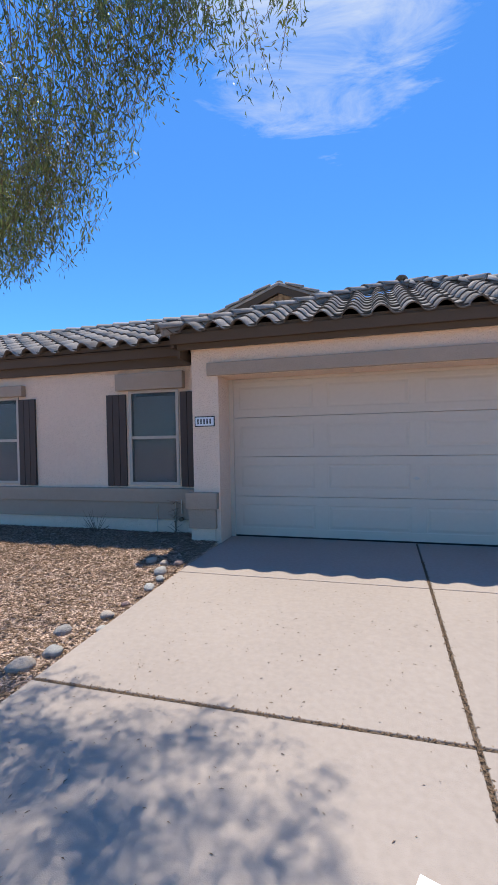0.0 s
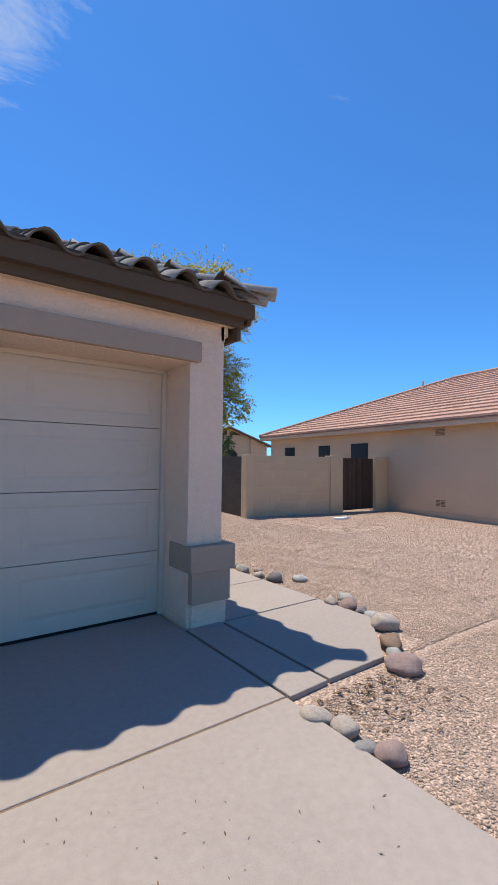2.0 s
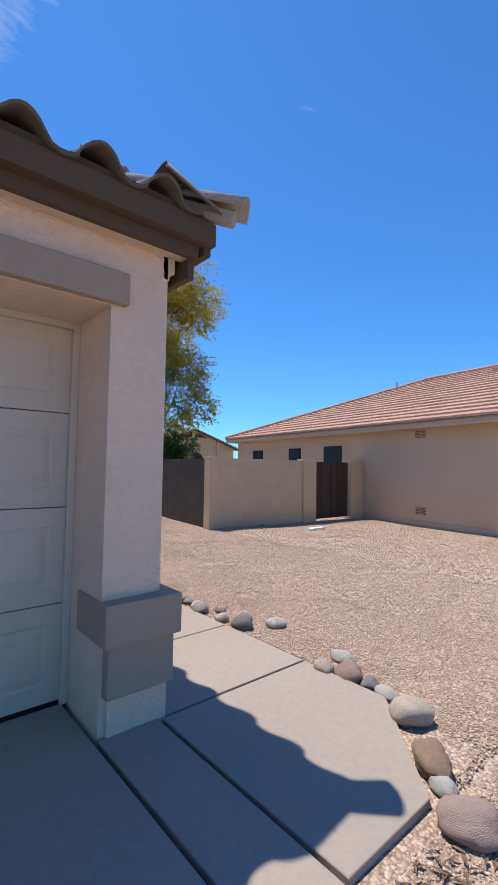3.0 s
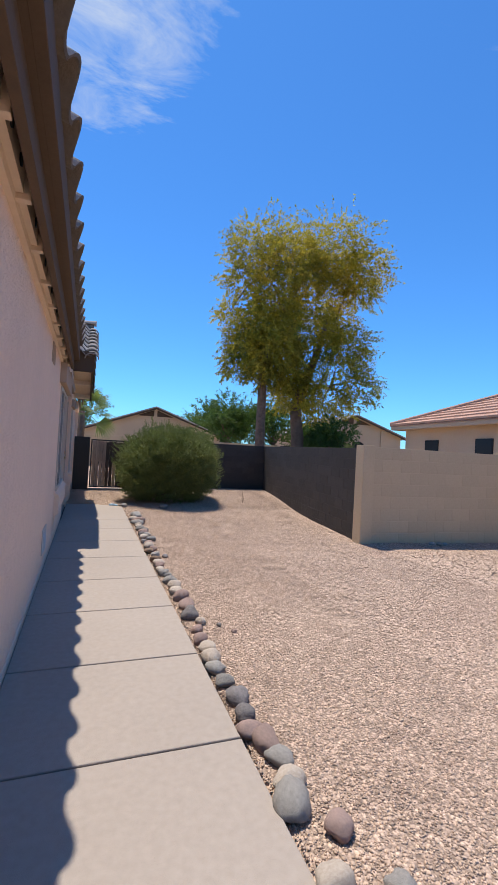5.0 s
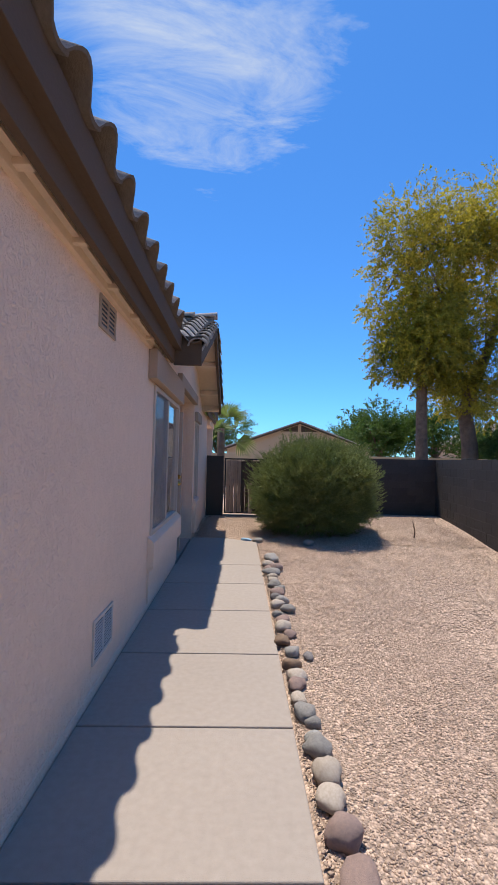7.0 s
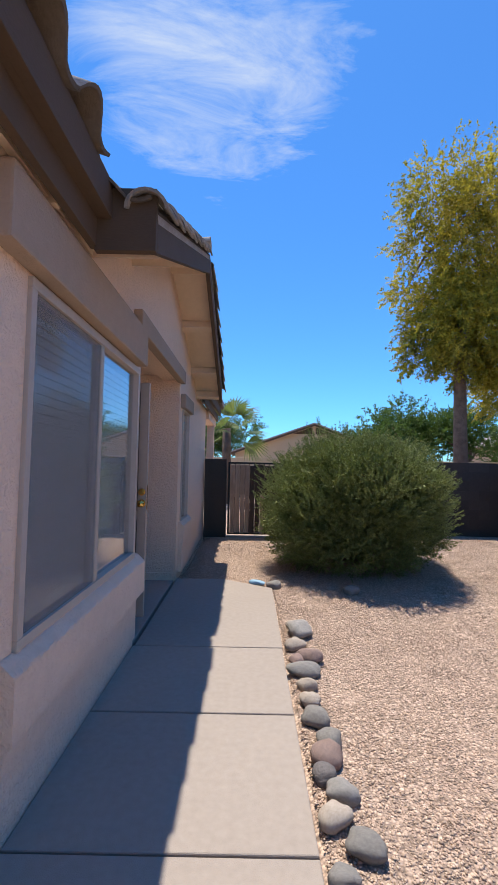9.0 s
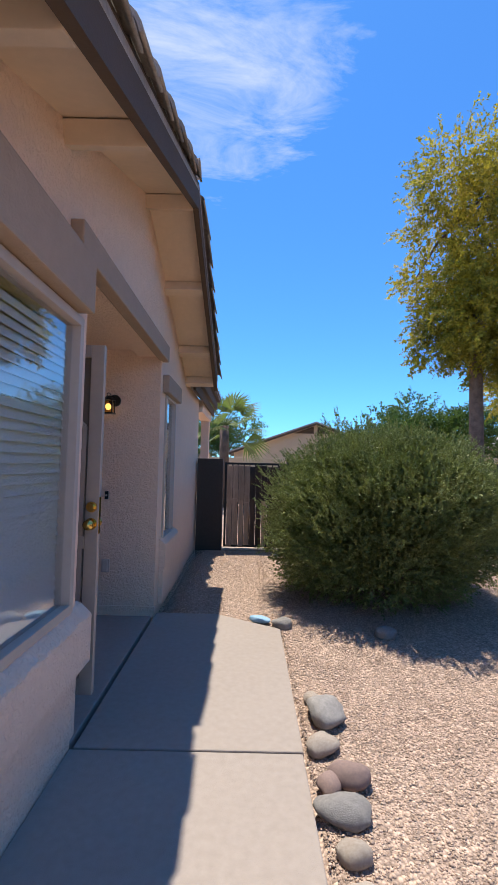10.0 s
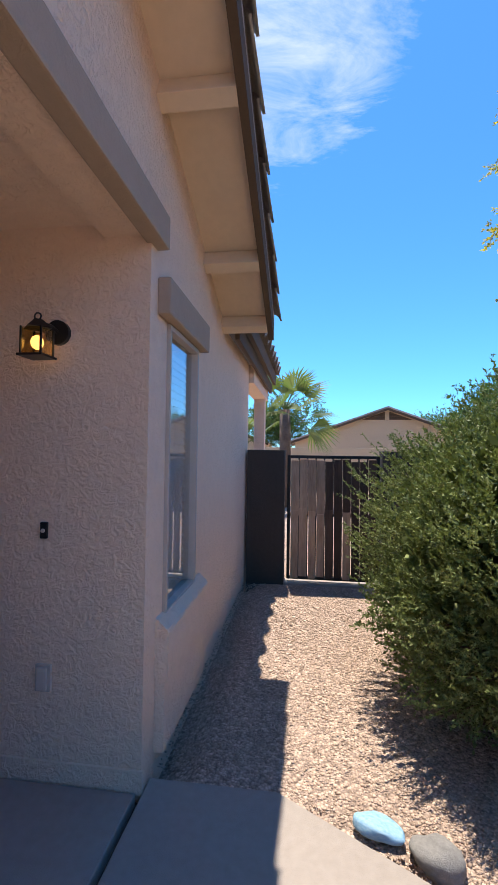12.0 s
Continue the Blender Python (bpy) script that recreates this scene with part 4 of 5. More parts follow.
for k in range(4):
    part("door_section", door_section(0.012 + k * SECT), DOORWHITE, garage_door)
part("seal", box((GD0, 0.462, -0.004), (GD1, 0.50, 0.018)), BLACKPL, garage_door, "black rubber bottom seal")
lock = disc((-2.82, 0.456, 0.82), 0.022, 0.02, 1)
lock = part("lock", lock, STEEL, garage_door, "steel key lock with a turn handle")
part("handle", box((-2.86, 0.432, 0.81), (-2.78, 0.447, 0.83), 0.004), STEEL, lock)
bm = box((GD0 - 0.05, 0.425, 0.0), (GD0 + 0.012, 0.462, 2.19), 0.006)
box((GD1 - 0.012, 0.425, 0.0), (GD1 + 0.03, 0.462, 2.19), 0.006, bm)
box((GD0 + 0.012, 0.425, 2.15), (GD1 - 0.012, 0.462, 2.19), 0.006, bm)
setting("trim_25", bm, DOORWHITE, "cream stop moulding round the garage door")
# a number plate on the pier, its writing as plain bars
plate = thing("sign", (-5.47, 0, 1.6), "white plaque with a black border on the garage pier", "sign")
part("board", box((-5.615, -0.014, 1.535), (-5.335, -0.001, 1.67), 0.003), BLACKPL, plate)
part("face", box((-5.603, -0.018, 1.547), (-5.347, -0.0135, 1.658), 0.002), PAPER, plate)
for k in range(5):
    x = -5.575 + k * 0.043
    part("bar", box((x, -0.0205, 1.568), (x + 0.018, -0.0175, 1.637)), BLACKPL, plate)

# entry: front door behind, and the open security screen door
door_1 = wall_thing("door_1", (-1.32, 8.62, 0.02), (1, 0, 0), "brown panelled front door", kind="structure")
local_part("door_leaf", box((0, -0.02, 0), (0.92, 0.02, 2.05), 0.004), DOORBROWN, door_1)
for x0, x1, z0, z1 in ((0.12, 0.42, 0.2, 0.9), (0.50, 0.80, 0.2, 0.9), (0.12, 0.42, 1.05, 1.9), (0.50, 0.80, 1.05, 1.9)):
    local_part("panel", box((x0, -0.034, z0), (x1, -0.018, z1), 0.01), DOORBROWN, door_1)

sd = thing("security_door", (-0.9, 8.44, 0.03), "tan metal security screen door standing open on the porch", "screen door")
X0, X1, Y0, Y1, Z0, Z1 = -0.91, 0.008, 8.425, 8.465, 0.13, 2.09
for lo, hi in (((X0, Y0, Z0), (X0 + 0.07, Y1, Z1)), ((X1 - 0.075, Y0, Z0), (X1, Y1, Z1))):
    part("stile", box(lo, hi, 0.004), SCREEN, sd)
for z0, z1 in ((Z0, Z0 + 0.09), (Z1 - 0.07, Z1), (0.93, 1.0)):
    part("rail", box((X0 + 0.07, Y0, z0), (X1 - 0.075, Y1, z1), 0.004), SCREEN, sd)
cx, half = (X0 + X1) / 2, 0.36
arch = [(cx - half + 2 * half * i / 16, Y0 + 0.008, 1.62 + 0.20 * math.sin(math.pi * i / 16)) for i in range(17)]
part("arch", tube(arch, 0.014, 6), SCREEN, sd)
for k in range(6):
    x = cx - half + 2 * half * k / 5
    top = 1.62 + 0.20 * math.sin(math.pi * k / 5)
    part("bar", box((x - 0.012, Y0 + 0.004, Z0 + 0.09), (x + 0.012, Y0 + 0.028, top), 0.003), SCREEN, sd)
part("mesh_panel", box((X0 + 0.06, Y0 + 0.030, Z0 + 0.08), (X1 - 0.07, Y0 + 0.033, Z1 - 0.06)), DOORMESH, sd, "bronze insect mesh")
for z, r in ((1.165, 0.030), (1.07, 0.033)):
    kn = part("rose", disc((X1 - 0.038, Y0 - 0.004, z), r, 0.012, 1), BRASS, sd, "brass rose")
    if z < 1.1:
        for y in (Y0 - 0.05, Y1 + 0.05):
            bm = bmesh.new()
            bmesh.ops.create_uvsphere(bm, u_segments=16, v_segments=10, radius=0.030, matrix=Matrix.Translation((X1 - 0.038, y, z)))
            part("knob", bm, BRASS, kn, "brass knob", True)
        part("spindle", disc((X1 - 0.038, (Y0 + Y1) / 2, z), 0.012, 0.14, 1, 12), BRASS, kn)
    else:
        part("turn", box((X1 - 0.045, Y1, z - 0.02), (X1 - 0.031, Y1 + 0.03, z + 0.02), 0.004), BRASS, kn)
        part("cylinder", disc((X1 - 0.038, Y0 - 0.015, z), 0.02, 0.03, 1, 16), BRASS, kn)
    part("strike", box((X1 - 0.001, Y0 + 0.006, z - 0.055), (X1 + 0.002, Y1 - 0.006, z + 0.055), 0.0), BRASS, sd, "brass latch plate")

# ---- porch wall fittings ----
lantern = thing("wall_lantern", (-0.45, 10.13, 1.95), "black wall lantern with a lit amber bulb", "wall lamp")
LX, LY = -0.46, 10.00
part("backplate", disc((-0.435, 10.118, 2.005), 0.056, 0.025, 1, 24), BLACKPL, lantern)
part("arm", tube([(-0.435, 10.11, 2.005), (-0.44, 10.06, 2.020), (LX, LY, 2.020)], 0.010, 8), BLACKPL, lantern)
part("roof_cap", tube([(LX, LY, 1.992), (LX, LY, 2.006), (LX, LY, 2.032)], [0.068, 0.052, 0.022], 4), BLACKPL, lantern)
ring = [(LX + 0.015 * math.cos(a), LY, 2.046 + 0.015 * math.sin(a)) for a in [2 * math.pi * i / 14 for i in range(15)]]
part("ring", tube(ring, 0.0035, 6), BLACKPL, lantern)
for sx in (-1, 1):
    for sy in (-1, 1):
        part("post", box((LX + sx * 0.046 - 0.0035, LY + sy * 0.046 - 0.0035, 1.875), (LX + sx * 0.046 + 0.0035, LY + sy * 0.046 + 0.0035, 1.994)), BLACKPL, lantern)
part("base_plate", box((LX - 0.058, LY - 0.058, 1.867), (LX + 0.058, LY + 0.058, 1.877), 0.002), BLACKPL, lantern)
for lo, hi in (((-0.044, -0.0455), (0.044, -0.0445)), ((-0.044, 0.0445), (0.044, 0.0455)), ((-0.0455, -0.042), (-0.0445, 0.042)), ((0.0445, -0.042), (0.0455, 0.042))):
    pane = part("glass", box((LX + lo[0], LY + lo[1], 1.878), (LX + hi[0], LY + hi[1], 1.990)), LAMPGLASS, lantern)
    pane.visible_shadow = False
bm = bmesh.new()
bmesh.ops.create_uvsphere(bm, u_segments=16, v_segments=10, radius=0.027, matrix=Matrix.Translation((LX, LY, 1.932)) @ Matrix.Diagonal((1, 1, 1.15, 1)))
part("bulb", bm, BULB, lantern, "glowing amber bulb", True)
bell = thing("doorbell", (-0.48, 10.13, 1.1), "small dark doorbell with a pale button", "doorbell")
part("body", box((-0.498, 10.113, 1.07), (-0.465, 10.1295, 1.145), 0.004), BLACKPL, bell)
part("button", disc((-0.4815, 10.111, 1.107), 0.009, 0.01, 1, 14), PALEPLASTIC, bell)
outlet = thing("outlet_box", (-0.47, 10.13, 0.4), "beige weatherproof outlet cover on the porch wall", "outlet")
part("plate", box((-0.505, 10.115, 0.39), (-0.43, 10.1295, 0.51), 0.004), PALEPLASTIC, outlet)
part("lid", box((-0.493, 10.098, 0.397), (-0.444, 10.116, 0.50), 0.008), PALEPLASTIC, outlet)


def wall_vent(place, facing, w, h, rows, mat, label):
    top = wall_thing("wall_vent", place, facing, label, "vent")
    bm = box((0, -0.012, 0), (w, 0.0, 0.022), 0.002)
    box((0, -0.012, h - 0.022), (w, 0.0, h), 0.002, bm)
    for x in (0, w / 2 - 0.012, w - 0.022):
        box((x, -0.012, 0.022), (x + 0.022, 0.0, h - 0.022), 0.002, bm)
    local_part("frame", bm, mat, top)
    local_part("backing", box((0.01, -0.0045, 0.01), (w - 0.01, -0.001, h - 0.01)), BLACKPL, top)
    me = mesh_of(box((0.02, -0.004, -0.004), (w - 0.02, 0.004, 0.004)), "slat", mat)
    for k in range(rows):
        ob = new("slat", me)
        ob.parent = top
        ob.matrix_basis = Matrix.Translation((0, -0.008, 0.03 + (h - 0.06) * (k + 0.5) / rows)) @ Matrix.Rotation(radians(30), 4, "X")
    return top


wall_vent((SX, 4.75, 0.19), (1, 0, 0), 0.40, 0.26, 11, PALEPLASTIC, "beige louvred foundation vent low on the side wall")
wall_vent((SX, 4.66, 2.195), (1, 0, 0), 0.33, 0.20, 5, TRIM, "small louvred attic vent under the eave")
# hose bibb by the garage pier
bib = thing("water_tap", (-6.1, 0.44, 0), "garden tap on bare copper pipes with a red handle", "tap")
part("pipe", tube([(-6.12, 0.40, -0.03), (-6.12, 0.40, 0.48), (-6.02, 0.40, 0.50), (-6.02, 0.40, 0.30)], 0.011, 8), STEEL, bib)
part("pipe", tube([(-6.42, 0.41, -0.03), (-6.42, 0.41, 0.42)], 0.009, 8), STEEL, bib)
part("valve", disc((-6.02, 0.38, 0.22), 0.03, 0.05, 1, 12), ROCKS[4], bib)

# ---- walls and gates of the yard ----
def block_wall(name, a, b, top, mat, label, courses=7, thick=0.15, bottom=-0.35):
    """A wall of blocks from a to b in plan: a core with each block face proud of the joints on both sides."""
    a, b = Vector((a[0], a[1], 0)), Vector((b[0], b[1], 0))
    way = (b - a).normalized()
    out = Vector((way.y, -way.x, 0))
    m = Matrix((way, -out, Vector((0, 0, 1)))).transposed().to_4x4()
    m.translation = a
    n = (b - a).length
    bm = box((0, -thick / 2 + 0.003, bottom), (n, thick / 2 - 0.003, top - 0.002), m=m)
    wall = setting(name, bm, mat, label)
    h = (top - bottom) / 9
    L = 0.40
    full = mesh_of(box((0.004, -thick / 2, 0.003), (L - 0.004, thick / 2, h - 0.003), 0.004), "block", mat)
    for r in range(9):
        x = -(r % 2) * L / 2
        while x < n - 0.02:
            x0, x1 = max(x, 0.0), min(x + L, n)
            if x1 - x0 > L - 0.01:
                piece("block", full, m @ Matrix.Translation((x, 0, bottom + r * h)), wall)
            elif x1 - x0 > 0.05:
                piece("block", mesh_of(box((0.004, -thick / 2, 0.003), (x1 - x0 - 0.004, thick / 2, h - 0.003), 0.004), "block", mat), m @ Matrix.Translation((x0, 0, bottom + r * h)), wall)
            x += L
    return wall


FC = (5.90, 13.32)
block_wall("wall_yard_side", (4.90, 6.35), FC, 1.53, DARKWALL, "dark brown painted block wall beside the gravel yard", bottom=-0.2)
block_wall("wall_yard_back", (1.90, 13.32), (5.85, 13.32), 1.53, DARKWALL, "dark brown painted block wall behind the shrub", bottom=-0.1)
block_wall("wall_yard_front", (4.98, 6.25), (7.95, 6.25), 1.56, TANWALL, "tan painted block wall facing the street", bottom=-0.35)


def pier(x0, x1, y0, y1, z1, mat, label):
    return setting("wall_pier", box((x0, y0, -0.4), (x1, y1, z1), 0.008), mat, label)


pier(4.76, 4.985, 6.13, 6.36, 1.58, TANWALL, "tan end pier of the block wall")
pier(7.94, 8.47, 6.12, 6.38, 1.60, TANWALL, "tan gate pier")
pier(10.07, 10.72, 6.12, 6.38, 1.60, TANWALL, "tan gate pier beside the neighbouring house")
pier(5.58, 5.80, 11.25, 11.47, 1.56, DARKWALL, "dark brown pier in the block wall")
pier(0.02, 0.44, 13.20, 13.42, 1.515, DARKWALL, "dark brown gate pier at the house")
pier(1.50, 1.92, 13.20, 13.44, 1.515, DARKWALL, "dark brown gate pier behind the shrub")

gate = thing("metal_gate", (0.97, 13.28, 0.05), "black iron side gate faced with weathered vertical boards", "gate")
bm = box((0.47, 13.26, 0.08), (0.505, 13.30, 1.46), 0.003)
box((1.445, 13.26, 0.08), (1.48, 13.30, 1.46), 0.003, bm)
for z in (0.08, 0.78, 1.425):
    box((0.505, 13.26, z), (1.445, 13.30, z + 0.035), 0.003, bm)
part("gate_frame", bm, IRON, gate)
rnd = random.Random(3)
for k in range(10):
    x = 0.515 + k * 0.094
    pale = k < 4
    lo = 0.10 + (0.02 if k % 2 else 0)
    part("board", box((x, 13.235, 0.80 + rnd.uniform(-0.02, 0.02)), (x + 0.088, 13.257, 1.42 - rnd.uniform(0, 0.03)), 0.003), WOODPALE if pale else WOODDARK, gate)
    part("board", box((x + rnd.uniform(-0.006, 0.006), 13.232, lo), (x + 0.080, 13.254, 0.83 + rnd.uniform(-0.03, 0.05)), 0.003), WOODPALE if pale or k == 6 else WOODDARK, gate)
for k in range(9):
    x = 0.60 + k * 0.094
    part("bar", box((x - 0.008, 13.272, 0.10), (x + 0.008, 13.288, 1.43)), IRON, gate)
part("latch", box((1.40, 13.20, 0.92), (1.47, 13.236, 1.00), 0.006), IRON, gate)
setting("trim_26", box((0.44, 13.18, -0.05), (1.50, 13.36, 0.055), 0.008), CONCRETE, "concrete curb under the side gate")

ngate = thing("yard_gate", (9.27, 6.25, -0.1), "dark brown slatted gate of the neighbouring yard", "gate")
part("gate_frame", box((8.48, 6.24, -0.10), (10.06, 6.27, 1.52), 0.003), IRON, ngate)
for k in range(16):
    x = 8.485 + k * 0.0985
    part("board", box((x, 6.215, -0.10), (x + 0.09, 6.238, 1.54), 0.003), WOODDARK, ngate)

# ---- neighbouring house beside the yard ----
nb = new("house")
nb.matrix_basis = pose(10.78, 6.15, -0.2, 0, 0, -9.8)
tagged(nb, "single-storey tan stucco house with a flat terracotta tile roof", "house")
N0, N1, NE, NP, NR = -13.0, 8.1, 2.78, 0.40, 6.0
bm = box((0, N0, -0.3), (12, N1, NE + 0.05))
local_part("wall", bm, STUCCO_N, nb)
local_part("fascia", box((-0.42, N0 - 0.4, NE - 0.10), (-0.37, N1 + 0.42, NE + 0.10), 0.004, box((-0.37, N1 + 0.37, NE - 0.10), (12.4, N1 + 0.42, NE + 0.10), 0.004)), STUCCO_N, nb, "tan painted fascia")
local_part("soffit", box((-0.37, N0 - 0.4, NE - 0.03), (-0.001, N1 + 0.37, NE + 0.01), bm=box((0, N1 + 0.001, NE - 0.03), (12.4, N1 + 0.37, NE + 0.01))), STUCCO_N, nb)
nv, nf = [], []


def nroof_course(k, courses=17):
    """One course of flat tiles on the near slope, ending at the hip."""
    go = (NR + 0.45) / courses
    d0, d1 = k * go, (k + 1) * go + 0.03
    z0, z1 = NE + 0.135 + NP * d0, NE + 0.085 + NP * d1
    yh0, yh1 = N1 + 0.45 - d0, N1 + 0.45 - d1
    y, w = N0 - 0.4, 0.33
    y += (k % 2) * w / 2
    while y < yh0 - 0.02:
        e0, e1 = min(y + w - 0.005, yh0), min(y + w - 0.005, max(yh1, y + 0.01))
        b = len(nv)
        lift = 0.006 * random.Random(k * 977 + int(y * 31)).random()
        x0, x1 = -0.47 + d0, -0.47 + d1
        nv.extend([(x0, y, z0 + lift), (x0, e0, z0 + lift), (x1, e1, z1 + lift), (x1, y, z1 + lift), (x0, y, z0 - 0.06), (x0, e0, z0 - 0.06)])
        nf.extend([(b, b + 1, b + 2, b + 3), (b + 4, b + 5, b + 1, b), (b + 1, b + 5, b + 2), (b, b + 3, b + 4)])
        y += w


for k in range(17):
    nroof_course(k)
ob = new("roof_tiles", sheet_of("roof_tiles", nv, nf, TILE_N))
ob.parent = nb
tagged(ob, "courses of flat terracotta tiles", kind="stuff")
ZR = NE + 0.09 + NP * (NR + 0.45)
pts = [(-0.45, N0 - 0.4, NE + 0.06), (-0.45, N1 + 0.43, NE + 0.06), (NR, N1 - NR, ZR - 0.03), (NR, N0 - 0.4, ZR - 0.03)]
local_part("roof", deck(pts, 0.03), TILE_N, nb)
local_part("roof", deck([(-0.45, N1 + 0.45, NE + 0.08), (12.4, N1 + 0.45, NE + 0.08), (NR, N1 - NR, ZR)], 0.03), TILE_N, nb)
local_part("roof", deck([(NR, N1 - NR, ZR), (12.4, N1 + 0.45, NE + 0.08), (12.4, N0 - 0.4, NE + 0.08), (NR, N0 - 0.4, ZR)], 0.03), TILE_N, nb)
for a, b in (((-0.45, N1 + 0.43, NE + 0.13), (NR, N1 - NR, ZR + 0.02)), ((NR, N1 - NR, ZR + 0.03), (NR, N0, ZR + 0.03))):
    local_part("ridge", tube([a, b], 0.09, 8), TILE_N, nb)
for y, d, s in ((-1.6, 4.9, 0.16), (-3.4, 4.3, 0.13), (-4.4, 5.2, 0.14)):
    z = NE + 0.1 + NP * (d + 0.45)
    local_part("roof_vent", box((d - s, y - s, z - 0.1), (d + s, y + s, z + 0.17), 0.03), TILE_N, nb, "tile-coloured roof vent")
local_part("vent_pipe", tube([(4.6, 2.6, NE + 1.8), (4.6, 2.6, NE + 2.5)], 0.04, 8), STUCCO_N, nb)
for y0, y1, z0, z1 in ((1.0, 1.9, 0.9, 2.32), (3.25, 4.0, 1.4, 2.30), (5.9, 6.7, 1.5, 2.28)):
    wdw = local_part("window", box((-0.03, y0, z0), (0.0, y1, z1), 0.004), IRON, nb, "dark window with a sun screen")
    local_part("pane", box((-0.034, y0 + 0.05, z0 + 0.05), (-0.0305, y1 - 0.05, z1 - 0.05)), BLACKPL, wdw)
for z in (0.30, 2.42):
    v = local_part("vent", box((-0.015, -2.35, z), (0.0, -1.98, z + 0.24), 0.003), STUCCO_N, nb, "brown louvred wall vent")
    for y in (-2.33, -2.155):
        for k in range(5):
            local_part("slat", box((-0.02, y, z + 0.025 + k * 0.04), (-0.014, y + 0.155, z + 0.05 + k * 0.04)), BARK, v)
local_part("stem_wall", box((-0.03, N0, -0.3), (0.0, N1, 0.14), 0.004), STUCCO_N, nb)


# ---- houses behind the yard wall ----
def far_house(x, y, yaw, width, depth, eave, label, window_at=None):
    h = new("house")
    h.matrix_basis = pose(x, y, 0, 0, 0, yaw)
    tagged(h, label, "house")
    w, p = width / 2, 0.36
    rise = w * p
    local_part("wall", prism([(-w, -0.2), (w, -0.2), (w, eave), (0, eave + rise), (-w, eave)], 1, 0, depth), STUCCO_N, h)
    for s in (-1, 1):
        pts = [(0, -0.45, eave + rise + 0.12), (s * (w + 0.5), -0.45, eave + 0.12 - 0.5 * p), (s * (w + 0.5), depth, eave + 0.12 - 0.5 * p), (0, depth, eave + rise + 0.12)]
        local_part("roof", deck(pts, 0.10), TILE, h)
        pts = [(0, -0.44, eave + rise + 0.02), (s * (w + 0.5), -0.44, eave + 0.02 - 0.5 * p), (s * (w + 0.5), -0.38, eave + 0.02 - 0.5 * p), (0, -0.38, eave + rise + 0.02)]
        local_part("fascia", deck(pts, 0.14), FASCIA, h)
    vent = local_part("vent", prism([(-1.5, eave + rise - 0.68), (1.5, eave + rise - 0.68), (0, eave + rise - 0.14)], 1, -0.03, 0.0), BARK, h, "brown louvred gable vent")
    for k in range(5):
        z = eave + rise - 0.64 + k * 0.09
        g = (eave + rise - 0.16 - z) / p * 0.95
        local_part("louvre", box((-g, -0.07, z), (g, -0.028, z + 0.045)), FASCIA, vent)
    local_part("mullion", box((-0.12, -0.09, eave + rise - 0.72), (0.12, -0.028, eave + rise - 0.1)), STUCCO_N, vent)
    local_part("trim", box((2.4, -0.10, 0), (3.0, 0.0, eave + rise - 2.5 * p), 0.01), STUCCO_N, h)
    if window_at is not None:
        out = [(window_at + 0.65 * math.cos(math.pi * i / 12), 1.9 + 0.65 * math.sin(math.pi * i / 12)) for i in range(13)]
        local_part("window", prism(out, 1, -0.05, 0.0), IRON, h, "arched dark window")
        local_part("window", box((window_at - 2.6, -0.05, 1.2), (window_at - 1.3, 0.0, 2.4), 0.01), IRON, h, "dark window")
    return h


far_house(5.4, 36, 0, 11.0, 10, 2.35, "far tan stucco house with a louvred gable")
far_house(20.8, 31, -6, 8.6, 9, 3.05, "far tan stucco house with an arched window", 0.4)
far_house(-9, 44, 0, 12.0, 10, 2.5, "far tan stucco house")
setting("wall_far", box((-30, 26.0, -0.2), (40, 26.2, 1.75), 0.01), TANWALL, "far block wall between back yards")

# ---- river rocks ----
def rock_mesh(seed, mat):
    bm = bmesh.new()
    bmesh.ops.create_icosphere(bm, subdivisions=3, radius=0.5)
    off = Vector((seed * 7.3, seed * 3.1, seed * 1.7))
    for v in bm.verts:
        d = v.co.normalized()
        r = 0.5 * (1 + 0.30 * noise.noise(d * 0.9 + off) + 0.12 * noise.noise(d * 2.3 + off) + 0.03 * noise.noise(d * 5.0 + off))
        if seed % 3 == 0:
            r *= 1 - 0.16 * max(0.0, d.dot(Vector((0.5, 0.3, 0.8)).normalized()) - 0.6) / 0.4
        v.co = d * r
    return mesh_of(bm, "river_rock", mat, True)


ROCK_WORDS = ("grey", "rose-coloured", "cream", "dark grey", "brown", "pale blue-grey")
ROCK_MES = {(s, c): None for s in range(5) for c in range(6)}


def lay_rock(x, y, size, colour, k, word="beside the walk", turn=None, long=1.35):
    key = (k % 5, colour)
    if ROCK_MES[key] is None:
        ROCK_MES[key] = rock_mesh(k % 5 + 5 * colour, ROCKS[colour])
    rnd = random.Random(k * 31 + colour)
    ob = new("river_rock", ROCK_MES[key])
    s = size * 0.92
    m = Matrix.Translation((x, y, ground_z(x, y) + s * 0.22)) @ Matrix.Rotation(rnd.uniform(0, 3.1) if turn is None else turn, 4, "Z") @ Matrix.Rotation(rnd.uniform(-0.2, 0.2), 4, "X")
    ob.matrix_basis = m @ Matrix.Diagonal((s * rnd.uniform(1.0, long), s * rnd.uniform(0.85, 1.0), s * rnd.uniform(0.58, 0.76), 1))
    shape = "long" if long > 1.5 else "rounded"
    return tagged(ob, "%s %s river rock %s" % (shape, ROCK_WORDS[colour], word), "rock", "river rocks edging the walk")


